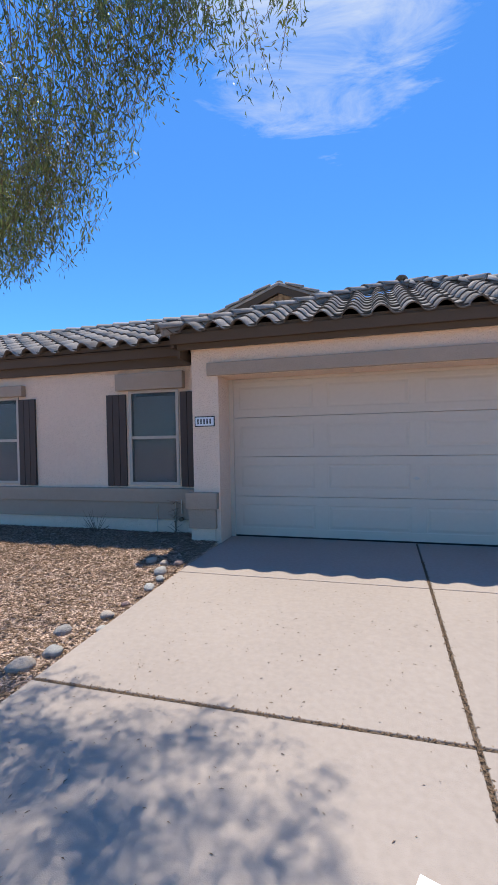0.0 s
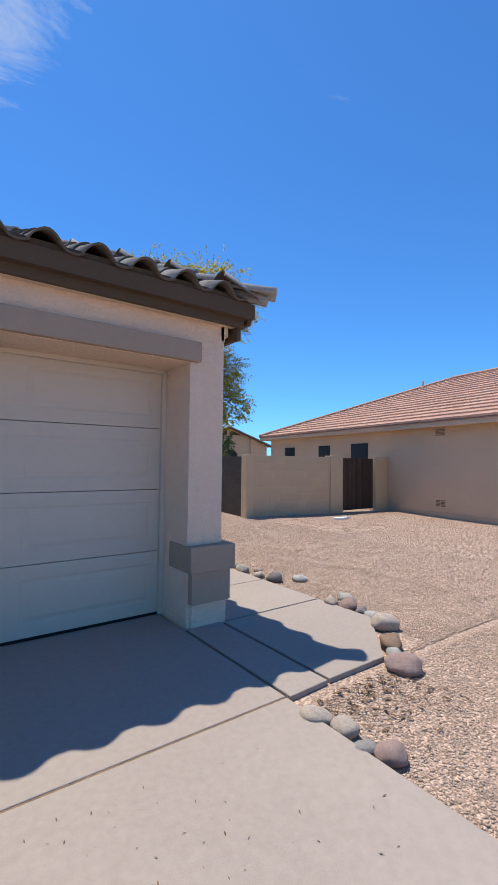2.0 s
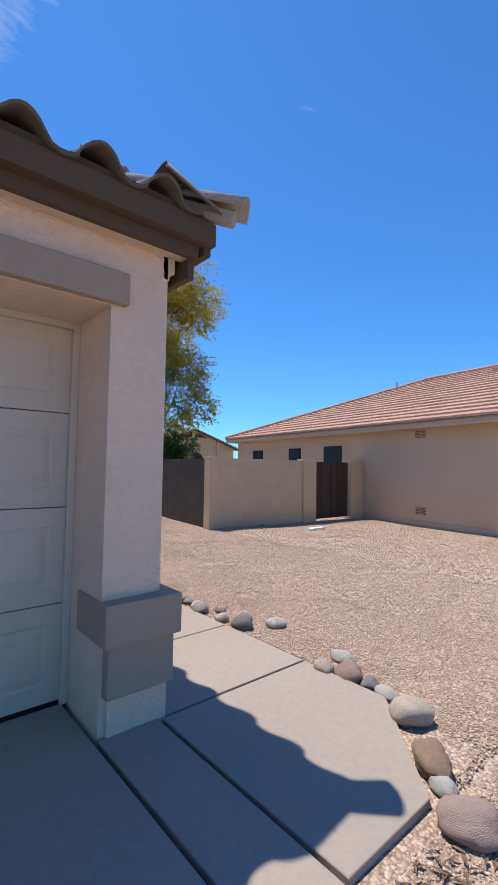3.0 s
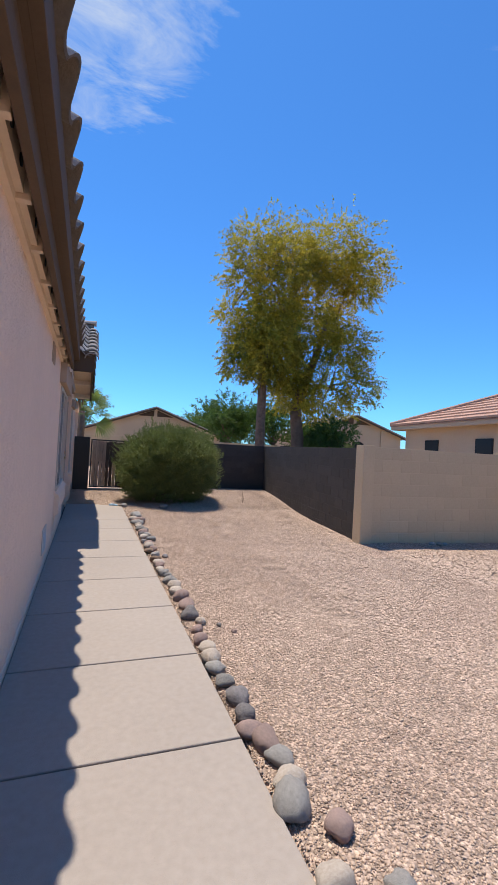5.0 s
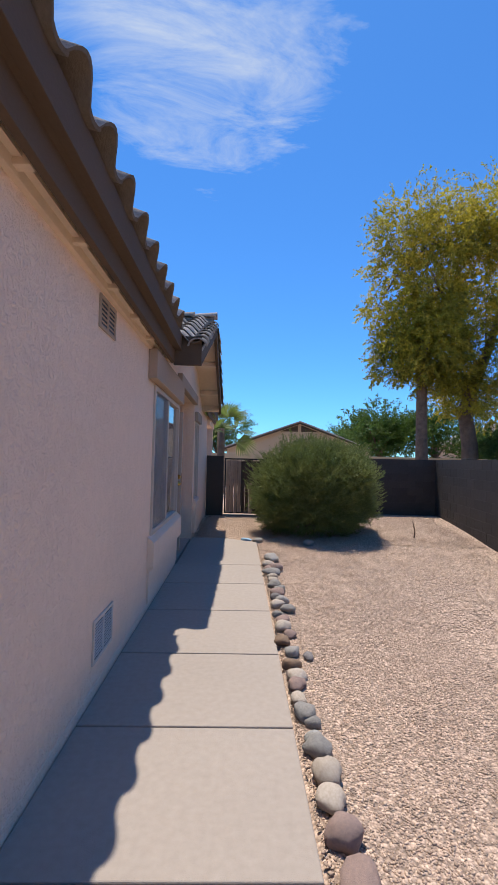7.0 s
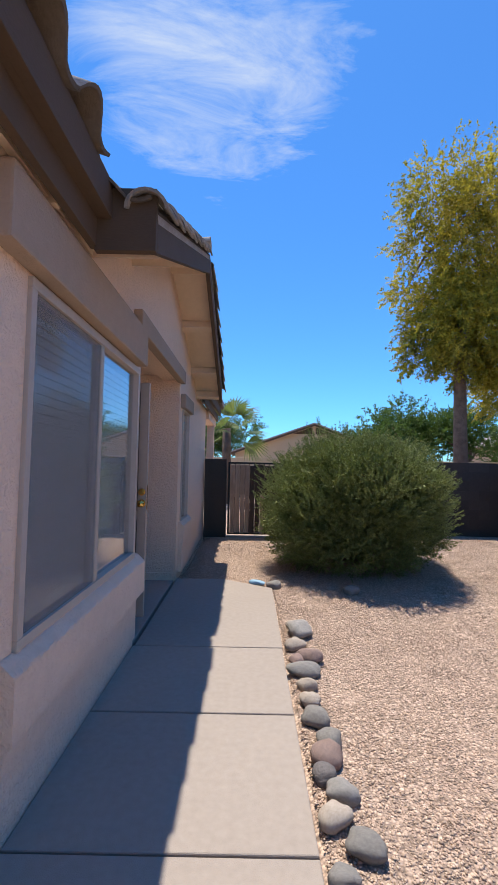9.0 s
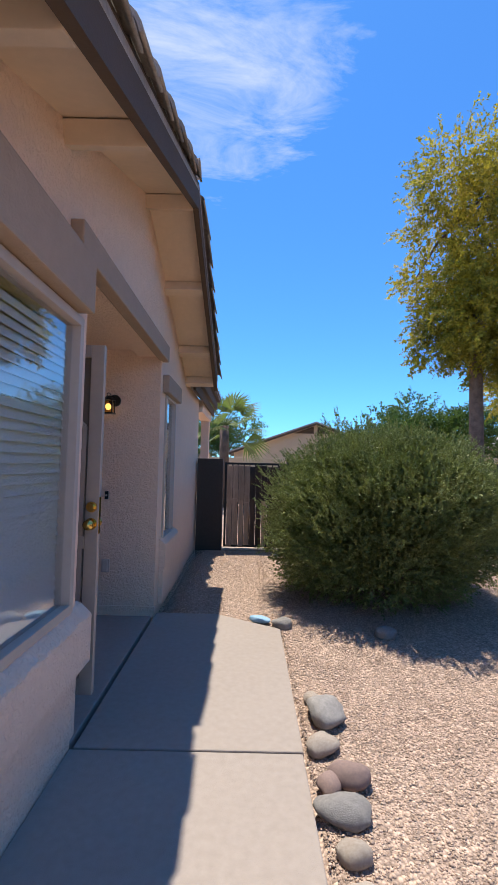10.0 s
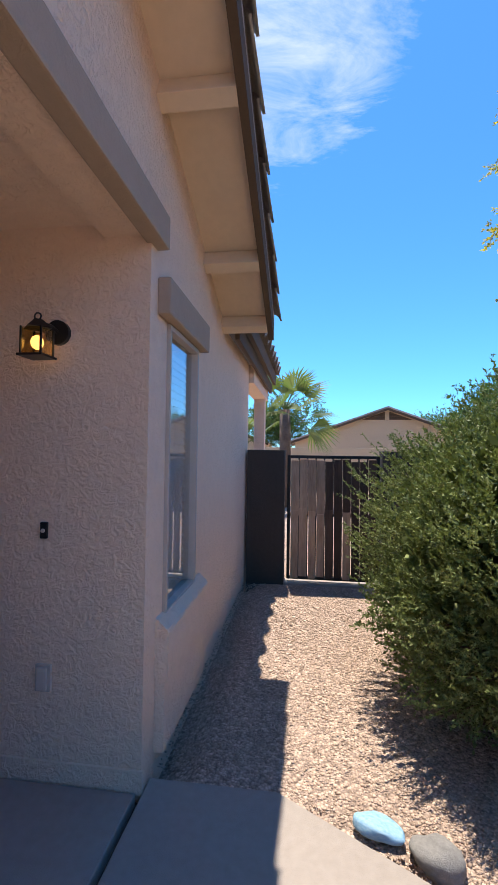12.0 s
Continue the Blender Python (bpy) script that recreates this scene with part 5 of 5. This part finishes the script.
ROCKS_A = [(1.26, 1.73, 0.15, 1), (1.21, 1.83, 0.14, 1), (1.24, 1.97, 0.13, 3), (1.25, 2.14, 0.15, 3), (1.23, 2.31, 0.12, 0), (1.22, 2.48, 0.13, 0), (1.23, 2.62, 0.15, 2), (1.24, 2.76, 0.14, 2), (1.22, 2.9, 0.12, 1), (1.24, 3.09, 0.1, 1), (1.3, 3.23, 0.1, 2), (1.25, 3.38, 0.16, 3), (1.27, 3.62, 0.15, 1), (1.26, 3.82, 0.17, 1), (1.25, 4.0, 0.15, 2), (1.26, 4.16, 0.17, 2), (1.26, 4.35, 0.16, 0)]
ROCKS_B = [(1.25, 4.45, 0.1, 5), (1.24, 4.67, 0.15, 0), (1.22, 4.81, 0.12, 2), (1.23, 4.97, 0.13, 1), (1.25, 5.09, 0.14, 2), (1.23, 5.24, 0.13, 4), (1.26, 5.45, 0.14, 0), (1.37, 5.39, 0.09, 3), (1.2, 5.63, 0.14, 4), (1.24, 5.94, 0.15, 2)]
ROCKS_C = [(1.27, 6.9, 0.17, 1), (1.31, 7.03, 0.17, 0), (1.27, 7.22, 0.16, 0), (1.26, 7.43, 0.14, 2), (1.27, 7.62, 0.13, 2), (1.28, 7.82, 0.17, 0), (1.24, 7.96, 0.13, 1), (1.35, 8.02, 0.2, 1), (1.26, 8.25, 0.16, 2), (1.33, 8.53, 0.25, 0), (1.27, 8.71, 0.12, 2)]
ROCKS_D = [(1.16, -0.21, 0.15, 2), (1.22, -0.37, 0.21, 1), (1.4, -0.18, 0.14, 5), (1.23, -0.53, 0.13, 3), (1.2, -0.66, 0.13, 5), (1.08, -0.89, 0.24, 2), (0.81, -1.14, 0.2, 4), (0.69, -1.26, 0.11, 5), (0.57, -1.42, 0.23, 1), (1.22, 1.34, 0.18, 0), (1.34, 1.19, 0.13, 1), (1.21, 1.0, 0.14, 2), (1.25, 0.76, 0.20, 3), (1.41, 0.90, 0.13, 0), (1.49, 0.60, 0.16, 5)]
ROCKS_E = [(-0.35, -1.5, 0.16, 2), (-0.3, -1.66, 0.16, 2), (-0.33, -1.82, 0.12, 0), (-0.27, -1.92, 0.17, 1)]
ROCKS_F = [(-5.75, -1.02, 0.12, 2), (-5.57, -1.07, 0.09, 2), (-5.4, -1.06, 0.12, 1), (-5.47, -1.35, 0.14, 5), (-5.38, -1.53, 0.10, 5), (-5.39, -1.74, 0.11, 5), (-5.37, -1.95, 0.06, 4), (-5.4, -2.13, 0.07, 1), (-5.41, -2.38, 0.11, 2), (-5.31, -2.6, 0.09, 5), (-5.58, -2.71, 0.11, 0)]
k = 0
for row, word in ((ROCKS_A, "edging the side walk"), (ROCKS_B, "edging the side walk"), (ROCKS_C, "edging the side walk"), (ROCKS_D, "at the bend of the walk"), (ROCKS_E, "beside the driveway edge"), (ROCKS_F, "in the front gravel bed")):
    for x, y, s, c in row:
        lay_rock(x, y, s, c, k, word, None if k % 3 else 1.5, 1.35 if k % 4 else 1.6)
        k += 1
for x, y, s, c in ((1.26, 1.46, 0.14, 2), (1.28, 1.60, 0.13, 0), (1.27, 4.58, 0.10, 0), (1.28, 5.78, 0.12, 1), (1.25, 6.10, 0.14, 1), (1.22, 6.26, 0.12, 0), (1.33, 6.38, 0.15, 0), (1.24, 6.52, 0.14, 2), (1.30, 6.66, 0.15, 0), (1.24, 6.78, 0.13, 3), (1.18, 9.98, 0.17, 0), (2.05, 9.75, 0.18, 0), (1.44, 3.16, 0.05, 3), (1.52, 3.02, 0.05, 1), (-6.1, -3.1, 0.18, 2), (-5.5, -3.2, 0.14, 2), (-5.42, -3.0, 0.12, 5), (6.22, 6.05, 0.10, 5), (6.36, 6.02, 0.12, 2), (6.50, 6.05, 0.10, 5)):
    lay_rock(x, y, s, c, k, "on the gravel")
    k += 1
blue = tagged(new("painted_rock", rock_mesh(3, BLUEPAINT)), "flat blue painted stone lying on the gravel", "rock")
blue.matrix_basis = pose(0.99, 10.08, 0.005, 0, 0, -20) @ Matrix.Diagonal((0.21, 0.12, 0.06, 1))


# ---- gravel chips ----
def chips(name, count, x0, x1, y0, y1, lo, hi, seed, keep, mat=PEBBLE, label="loose pinkish gravel chips"):
    g = np.random.default_rng(seed)
    pts = []
    while len(pts) < count:
        for x, y in zip(g.uniform(x0, x1, 4000), g.uniform(y0, y1, 4000)):
            if keep(x, y):
                pts.append((x, y, ground_z(x, y)))
        if not pts:
            break
    p = np.array(pts[:count])
    n = len(p)
    unit = np.array([(1, 0, 0), (-0.9, 0.15, 0.1), (0, 0.75, 0.1), (0.15, -0.8, 0), (0.1, 0.1, 0.5), (0, 0, -0.5)])
    s = g.uniform(lo, hi, n) * (0.6 + 0.8 * g.random(n) ** 2)
    a, t = g.uniform(0, 6.283, n), g.normal(0, 0.35, n)
    shape = unit[None] * s[:, None, None] * g.uniform(0.7, 1.3, (n, 6, 3))
    ca, sa, ct, st = np.cos(a)[:, None], np.sin(a)[:, None], np.cos(t)[:, None], np.sin(t)[:, None]
    x, y, z = shape[..., 0], shape[..., 1] * ct - shape[..., 2] * st, shape[..., 1] * st + shape[..., 2] * ct
    v = np.stack((x * ca - y * sa, x * sa + y * ca, z), -1) + p[:, None, :] + np.array((0, 0, 1))[None, None] * (s * 0.12)[:, None, None]
    tri = np.array([(0, 2, 4), (2, 1, 4), (1, 3, 4), (3, 0, 4), (2, 0, 5), (1, 2, 5), (3, 1, 5), (0, 3, 5)])
    f = (tri[None] + (np.arange(n) * 6)[:, None, None]).reshape(-1)
    me = bpy.data.meshes.new(name)
    me.vertices.add(n * 6)
    me.vertices.foreach_set("co", v.ravel())
    me.loops.add(len(f))
    me.loops.foreach_set("vertex_index", f)
    me.polygons.add(n * 8)
    me.polygons.foreach_set("loop_start", np.arange(0, len(f), 3))
    me.polygons.foreach_set("loop_total", np.full(n * 8, 3))
    me.materials.append(mat)
    me.update(calc_edges=True)
    return tagged(new(name, me), label, "gravel", kind="stuff")


def free(x, y):
    return not paved(x, y, 0.012)


def ragged(x, y, inside):
    """True on open ground that lies well inside a border, whose edge wanders."""
    return inside > 0.45 + 0.7 * noise.noise(Vector((x * 1.6, y * 1.6, 3.0))) and free(x, y)


chips("gravel", 130000, 1.1, 2.7, -1.4, 10.5, 0.0052, 0.0102, 1, free)
chips("gravel", 70000, 2.7, 4.9, -1.4, 10.5, 0.007, 0.0125, 5, free)
chips("gravel", 50000, 4.9, 10.6, -2.5, 13.0, 0.011, 0.020, 2, free)
chips("gravel", 78000, 0.0, 5.3, 9.8, 13.2, 0.0055, 0.0105, 3, free)
chips("gravel", 54000, -0.4, 3.6, -3.8, -1.25, 0.0055, 0.0108, 4, lambda x, y: ragged(x, y, min(3.6 - x, y + 3.8)))
chips("gravel", 46000, -9.6, -5.25, -5.0, 0.42, 0.009, 0.018, 6, lambda x, y: ragged(x, y, min(x + 9.6, y + 5.0)), BEDCHIP, "brown gravel and bark bits of the front bed")
lv, lf = [], []
rng = np.random.default_rng(15)
for k in range(24000):
    x, y = rng.uniform(-9.5, -5.3), rng.uniform(-4.8, 0.38)
    if k % 110 == 0:
        x, y = rng.uniform(-0.33, 0.6), -1.36 - abs(rng.normal(0, 0.25))
    a, s = rng.uniform(0, 6.28), rng.uniform(0.008, 0.032)
    z, b = ground_z(x, y) + rng.uniform(0.004, 0.02), len(lv)
    lv += [(x + s * math.cos(a), y + s * math.sin(a), z), (x - s * 0.3 * math.sin(a), y + s * 0.3 * math.cos(a), z + 0.006), (x - s * math.cos(a), y - s * math.sin(a), z), (x + s * 0.3 * math.sin(a), y - s * 0.3 * math.cos(a), z + 0.006)]
    lf.append((b, b + 1, b + 2, b + 3))
tagged(new("leaf_litter", sheet_of("leaf_litter", lv, lf, LITTER)), "dry brown leaves scattered over the gravel bed", "leaf litter", kind="stuff")


# ---- shrub ----
def sprigs(centre, radii, count, leaves, length, leaf, width, seed, spread=0.5, lift=0.7, shell=(0.86, 1.0), wobble=0.16, low=-0.75):
    """Leafy sprigs growing outward from an uneven rounded form."""
    g = np.random.default_rng(seed)
    c, r = np.array(centre), np.array(radii)
    d = g.normal(size=(count * 3, 3))
    d /= np.linalg.norm(d, axis=1, keepdims=True)
    d = d[d[:, 2] > low][:count]
    amp = np.array([1 + wobble * noise.noise(Vector(v) * 2.1 + Vector((seed, 0, 0))) + wobble * noise.noise(Vector(v) * 7.5 + Vector((0, seed, 0))) for v in d])
    base = c + d * r * (amp * g.uniform(shell[0], shell[1], len(d)))[:, None]
    way = d * np.array((1, 1, 0.7)) + np.array((0, 0, lift)) + g.normal(0, 0.25, d.shape)
    way /= np.linalg.norm(way, axis=1, keepdims=True)
    n = len(d)
    t = g.uniform(0, 1, (n, leaves))
    pts = base[:, None, :] + way[:, None, :] * (t * length)[..., None]
    out = way[:, None, :] * 0.75 + g.normal(0, spread, (n, leaves, 3))
    pts, out = pts.reshape(-1, 3), out.reshape(-1, 3)
    k = len(pts)
    return pts, out, g.uniform(0.7, 1.3, k) * leaf, g.uniform(0.7, 1.3, k) * width


BC = (2.33, 11.10, 0.88)
shrub = thing("shrub", (2.33, 11.10, 0.02), "large rounded dull-green evergreen shrub on the gravel", "shrub")
bm = bmesh.new()
rnd = random.Random(9)
for k in range(26):
    a, e = rnd.uniform(0, 6.28), rnd.uniform(0.25, 1.1)
    tip = Vector((math.cos(a) * math.cos(e) * 1.15, math.sin(a) * math.cos(e) * 1.15, math.sin(e) * 1.5))
    base = Vector((BC[0] + rnd.uniform(-0.15, 0.15), BC[1] + rnd.uniform(-0.15, 0.15), 0.0))
    part("branch", tube([base, base + tip * 0.45 + Vector((0, 0, 0.1)), base + tip], [0.030, 0.018, 0.006], 5), BARK, shrub)
sets = [
    sprigs(BC, (1.18, 1.27, 0.96), 8200, 26, 0.13, 0.021, 0.009, 21, spread=0.42, low=-0.9, wobble=0.24),
    sprigs(BC, (1.15, 1.2, 0.88), 3200, 20, 0.17, 0.026, 0.012, 22, shell=(0.7, 0.95), low=-0.9),
    sprigs(BC, (1.1, 1.15, 0.86), 6500, 16, 0.18, 0.07, 0.05, 24, shell=(0.35, 0.78), low=-0.95),
    sprigs((2.33, 11.10, 0.50), (1.16, 1.22, 0.48), 3200, 18, 0.16, 0.026, 0.012, 23, lift=0.25, low=-0.9),
    sprigs((2.55, 10.48, 1.12), (0.82, 0.80, 0.58), 2600, 24, 0.13, 0.022, 0.0095, 25, spread=0.42, low=-0.7, wobble=0.24),
    sprigs((2.55, 10.52, 1.08), (0.76, 0.74, 0.52), 1500, 16, 0.18, 0.06, 0.035, 26, shell=(0.4, 0.9), low=-0.9),
]
leaves = [np.concatenate(x) for x in zip(*sets)]
crown = new("foliage", leaf_mesh("foliage", *leaves, LEAF_BUSH))
crown.parent = shrub
crown.matrix_parent_inverse = shrub.matrix_basis.inverted()


# ---- trees ----
def tree(name, base, trunk, limbs, clumps, leaf, width, per, mat, label, droop=-0.2, seed=1, flat=0.75):
    top = thing(name, base, label, "tree")
    part("trunk", tube([p[:3] for p in trunk], [p[3] for p in trunk], 10), BARK, top, smooth=True)
    for a, b in limbs:
        a, b = Vector(a), Vector(b)
        mid = (a + b) / 2 + Vector((0, 0, 0.12 * (b - a).length))
        r = 0.022 * (b - a).length + 0.02
        part("limb", tube([a, mid, b], [r, r * 0.7, r * 0.25], 6), BARK, top)
    sets = []
    for i, (x, y, z, r) in enumerate(clumps):
        sets.append(sprigs((x, y, z), (r, r, r * flat), int(per * r * r), 16, r * 0.45, leaf, width, seed * 50 + i, 0.9, droop, (0.45, 1.0), 0.5, -0.8))
    arr = [np.concatenate(q) for q in zip(*sets)]
    ob = new("crown", leaf_mesh("crown", *arr, mat))
    ob.parent = top
    ob.matrix_parent_inverse = top.matrix_basis.inverted()
    return top


def tall(px, pz):
    return 11.0 + px * 0.0285, 13.2 - pz * 0.0272


TREE_BLOBS = [(-105, 55, 1.9), (-65, 85, 1.8), (-20, 40, 1.8), (40, 35, 2.2), (95, 70, 1.8), (125, 95, 1.3), (60, 120, 2.0), (110, 150, 1.5), (-20, 130, 1.7), (-75, 150, 1.6), (-115, 110, 1.3), (20, 190, 1.7), (90, 215, 1.5), (60, 260, 1.8), (115, 300, 1.4), (30, 310, 1.6), (135, 330, 1.0), (80, 345, 1.3), (-130, 160, 0.9), (0, 80, 1.5), (70, 70, 1.6)]
clumps, limbs = [], []
rnd = random.Random(4)
BOUGHS = ((12.07, 22.12, 6.53), (13.31, 22.30, 8.46), (13.89, 21.77, 10.74), (10.34, 22.39, 9.16), (8.77, 22.04, 10.92), (11.41, 22.12, 11.09), (13.07, 21.68, 5.30))
for a, b, r in TREE_BLOBS:
    x, z = tall(a, b)
    y = 22.1 + rnd.uniform(-2.0, 2.0)
    clumps.append((x, y, z, r * 0.84))
    root = min(BOUGHS, key=lambda q: (Vector(q) - Vector((x, y, z))).length)
    limbs.append((root, (x, y, z)))
limbs += [((11.66, 22.1, 5.30), BOUGHS[1]), (BOUGHS[1], BOUGHS[2]), ((11.74, 22.1, 5.65), BOUGHS[3]), (BOUGHS[3], BOUGHS[4]), (BOUGHS[3], BOUGHS[5]), ((11.17, 22.1, 4.07), BOUGHS[6])]
tree("tree", (11.33, 22.1, 0.00), [(11.33, 22.1, -0.18, 0.42), (11.33, 22.1, 2.21, 0.36), (11.08, 22.1, 3.90, 0.32), (11.66, 22.1, 5.48, 0.27), (12.24, 22.1, 6.88, 0.20), (12.90, 22.1, 9.25, 0.10)], limbs, clumps, 0.125, 0.056, 190, LEAF_TREE, "tall airy tree with a yellow-green crown behind the wall", -0.45, 1, 0.95)
pc = []
for a, b, r in ((-95, 200, 1.7), (-60, 195, 1.6), (-110, 235, 1.3), (-40, 235, 1.6), (-80, 245, 1.9), (-130, 285, 0.9), (-25, 275, 1.5), (-60, 290, 1.3), (-100, 290, 0.8), (-5, 320, 1.4)):
    x, z = tall(a, b)
    pc.append((x, 21.3 + rnd.uniform(-1.1, 1.1), z, r * 0.84))
tree("tree", (8.77, 21.3, 0.00), [(8.81, 21.3, -0.18, 0.30), (8.77, 21.3, 2.66, 0.25), (8.77, 21.3, 5.30, 0.22), (8.85, 21.3, 7.06, 0.16)], [((8.77, 21.3, 5.48), c[:3]) for c in pc], pc, 0.125, 0.056, 245, LEAF_TREE, "slim rough-trunked tree with a drooping yellow-green crown", -0.55, 2, 1.0)


def small_tree(x, y, h, w, seed, label):
    g = random.Random(seed)
    cl = [(x + g.uniform(-w, w) * 0.6, y + g.uniform(-w, w) * 0.5, h * g.uniform(0.5, 0.85), w * g.uniform(0.32, 0.55)) for _ in range(9)]
    tree("tree", (x, y, 0), [(x, y, -0.2, 0.16), (x, y, h * 0.5, 0.10)], [((x, y, h * 0.35), c[:3]) for c in cl], cl, 0.16, 0.06, 90, LEAF_FAR, label, 0.2, seed)


small_tree(8.9, 27.5, 4.9, 2.6, 11, "green leafy tree behind the far block wall")
small_tree(12.4, 28.0, 5.0, 2.8, 12, "green leafy tree under the tall tree")
small_tree(16.0, 29.0, 3.6, 2.2, 13, "low green tree near the far house")
small_tree(-1.2, 44.0, 5.4, 3.2, 14, "far green tree beside the gabled house")
small_tree(11.5, 48.0, 4.6, 4.5, 15, "far green tree behind the gabled house")
small_tree(13.2, 21.6, 3.1, 1.6, 16, "yellow-green shrub at the foot of the tall tree")


def palm(x, y, h, reach, seed, label):
    top = thing("palm_tree", (x, y, 0), label, "palm tree")
    part("trunk", tube([(x, y, -0.2), (x + 0.02, y, h * 0.5), (x, y, h)], [0.19, 0.16, 0.15], 10), BARK, top, smooth=True)
    g = random.Random(seed)
    for k in range(22):
        a, e = 2.4 * k + g.uniform(-0.2, 0.2), g.uniform(-0.5, 1.25)
        way = Vector((math.cos(a) * math.cos(e), math.sin(a) * math.cos(e), math.sin(e)))
        stem = [Vector((x, y, h)) + way * reach * 0.55 * t - Vector((0, 0, 0.16 * reach * t * t)) for t in (0, 0.5, 1.0)]
        bm = tube(stem, [0.016, 0.012, 0.008], 4)
        side = way.cross(Vector((0, 0, 1))).normalized()
        nrm = side.cross(way)
        twist = Matrix.Rotation(g.uniform(-0.9, 0.9), 3, way)
        side, nrm = twist @ side, twist @ nrm
        for j in range(17):
            f = -1.25 + 2.5 * j / 16
            d = (way * math.cos(f) + side * math.sin(f)).normalized()
            s = d.cross(nrm).normalized() * 0.022 * reach
            o = stem[2]
            L = reach * 0.62 * (1 - 0.25 * abs(f))
            m = o + d * L * 0.55
            tip = o + d * L - Vector((0, 0, 0.12 * reach))
            v = [bm.verts.new(p) for p in (o, m + s, tip, m - s)]
            bm.faces.new(v)
        part("frond", bm, PALM, top)


palm(0.05, 20.5, 2.7, 1.5, 5, "fan palm behind the side gate")
palm(13.8, 22.4, 2.0, 1.3, 6, "low fan palm near the tall tree")

# ---- drooping tree over the front yard ----
will = thing("tree", (-8.3, -4.2, 0), "drooping tree with thin grey-green leaves over the driveway", "tree")
part("trunk", tube([(-8.3, -4.2, -0.25), (-8.2, -4.1, 1.2), (-8.0, -3.9, 2.6), (-7.4, -3.5, 4.0)], [0.22, 0.18, 0.16, 0.11], 10), BARK, will, smooth=True)
g = np.random.default_rng(8)
lb, lw, ll, lwid = [], [], [], []
stems = bmesh.new()
arms = [((-7.4, -3.5, 4.0), (-6.2, -3.1, 6.2)), ((-7.4, -3.5, 4.0), (-5.9, -1.9, 6.0)), ((-7.4, -3.5, 4.0), (-6.9, -2.0, 5.8)), ((-6.2, -3.1, 6.2), (-4.7, -2.6, 6.4)), ((-6.2, -3.1, 6.2), (-5.1, -3.5, 6.2)), ((-5.9, -1.9, 6.0), (-4.8, -1.9, 6.1))]
for a, b in arms:
    a, b = Vector(a), Vector(b)
    part("limb", tube([a, (a + b) / 2 + Vector((0, 0, 0.15)), b], [0.035, 0.022, 0.010], 6), BARK, will)
for k in range(720):
    x = -4.35 - 2.9 * g.random() ** 0.85
    y = g.uniform(-3.3, -2.2) if x > -6.2 else g.uniform(-3.4, -1.6)
    bottom = 2.72 + 1.35 * smooth(-6.1, -4.4, x) + abs(g.normal(0, 0.30)) + 0.3 * (y + 2.6)
    L = g.uniform(0.5, 1.2)
    if k % 5 == 0:
        x, y, bottom = g.uniform(-5.2, -3.7), g.uniform(-3.0, -2.0), g.uniform(3.9, 6.4)
    z0 = bottom + L
    if z0 > 7.6:
        continue
    sway = g.normal(0, 0.17, 2)
    p = [np.array((x - sway[0] * (1 - t) * 1.5, y - sway[1] * (1 - t) * 1.5, bottom + L * (1 - t) - 0.05 * math.sin(t * 3.1))) for t in np.linspace(0, 1, 5)]
    tube(p, [0.003, 0.0025, 0.002, 0.0015, 0.001], 3, stems)
    n = int(56 * L)
    t = g.uniform(0.05, 1, n)
    for u in t:
        i = min(int(u * 4), 3)
        off = g.normal(0, 0.035, 3)
        q = p[i] + (p[i + 1] - p[i]) * (u * 4 - i)
        lb.append(q + off)
        lw.append(np.array((g.normal(0, 0.6), g.normal(0, 0.6), -0.95 + g.normal(0, 0.45))))
        ll.append(g.uniform(0.035, 0.085))
        lwid.append(g.uniform(0.008, 0.0155))
tagged(part("brushwood", stems, BARK, will), kind="stuff")
crown = new("crown", leaf_mesh("crown", np.array(lb), np.array(lw), np.array(ll), np.array(lwid), LEAF_WILLOW))
crown.parent = will
crown.matrix_parent_inverse = will.matrix_basis.inverted()

# ---- small loose things ----
flyer = thing("paper_sheet", (-3.14, -4.12, drive_z(-4.1)), "white sheet of paper lying on the driveway", "paper")
bm = box((-0.14, -0.11, 0.003), (0.14, 0.11, 0.005), m=pose(-3.09, -4.14, drive_z(-4.1) + 0.004, 0, 0, -20))
part("sheet", bm, PAPER, flyer)
stick = tagged(part("stick", tube([(4.18, 10.52, -0.05), (4.20, 10.50, 0.14), (4.15, 10.49, 0.33)], [0.012, 0.010, 0.007], 6), BARK), "thin bare stick stuck in the gravel", "stick")
weed = thing("dry_plant", (-7.35, 0.25, 0), "dry leafless plant against the house wall", "plant")
bm = bmesh.new()
rnd = random.Random(2)
for k in range(22):
    a = rnd.uniform(0, 6.28)
    tip = Vector((-7.35 + 0.22 * math.cos(a), 0.24 + 0.13 * math.sin(a), rnd.uniform(0.1, 0.34)))
    tube([(-7.35, 0.24, -0.02), tip], [0.005, 0.002], 4, bm)
part("twigs", bm, BARK, weed)
vine = thing("dry_vine", (-6.1, 0.3, 0), "dry vine climbing the garden tap", "plant")
bm = bmesh.new()
for k in range(26):
    a = rnd.uniform(0, 6.28)
    p0 = Vector((-6.12, 0.38, rnd.uniform(0.0, 0.5)))
    tube([p0, p0 + Vector((0.13 * math.cos(a), 0.05 * math.sin(a) - 0.02, rnd.uniform(-0.05, 0.12)))], [0.004, 0.002], 4, bm)
part("twigs", bm, BARK, vine)
pad = tagged(part("stepping_stone", box((6.85, 4.88, -0.16), (7.35, 5.02, -0.085), 0.01), PAPER), "pale flat stepping stone on the gravel", "stepping stone")
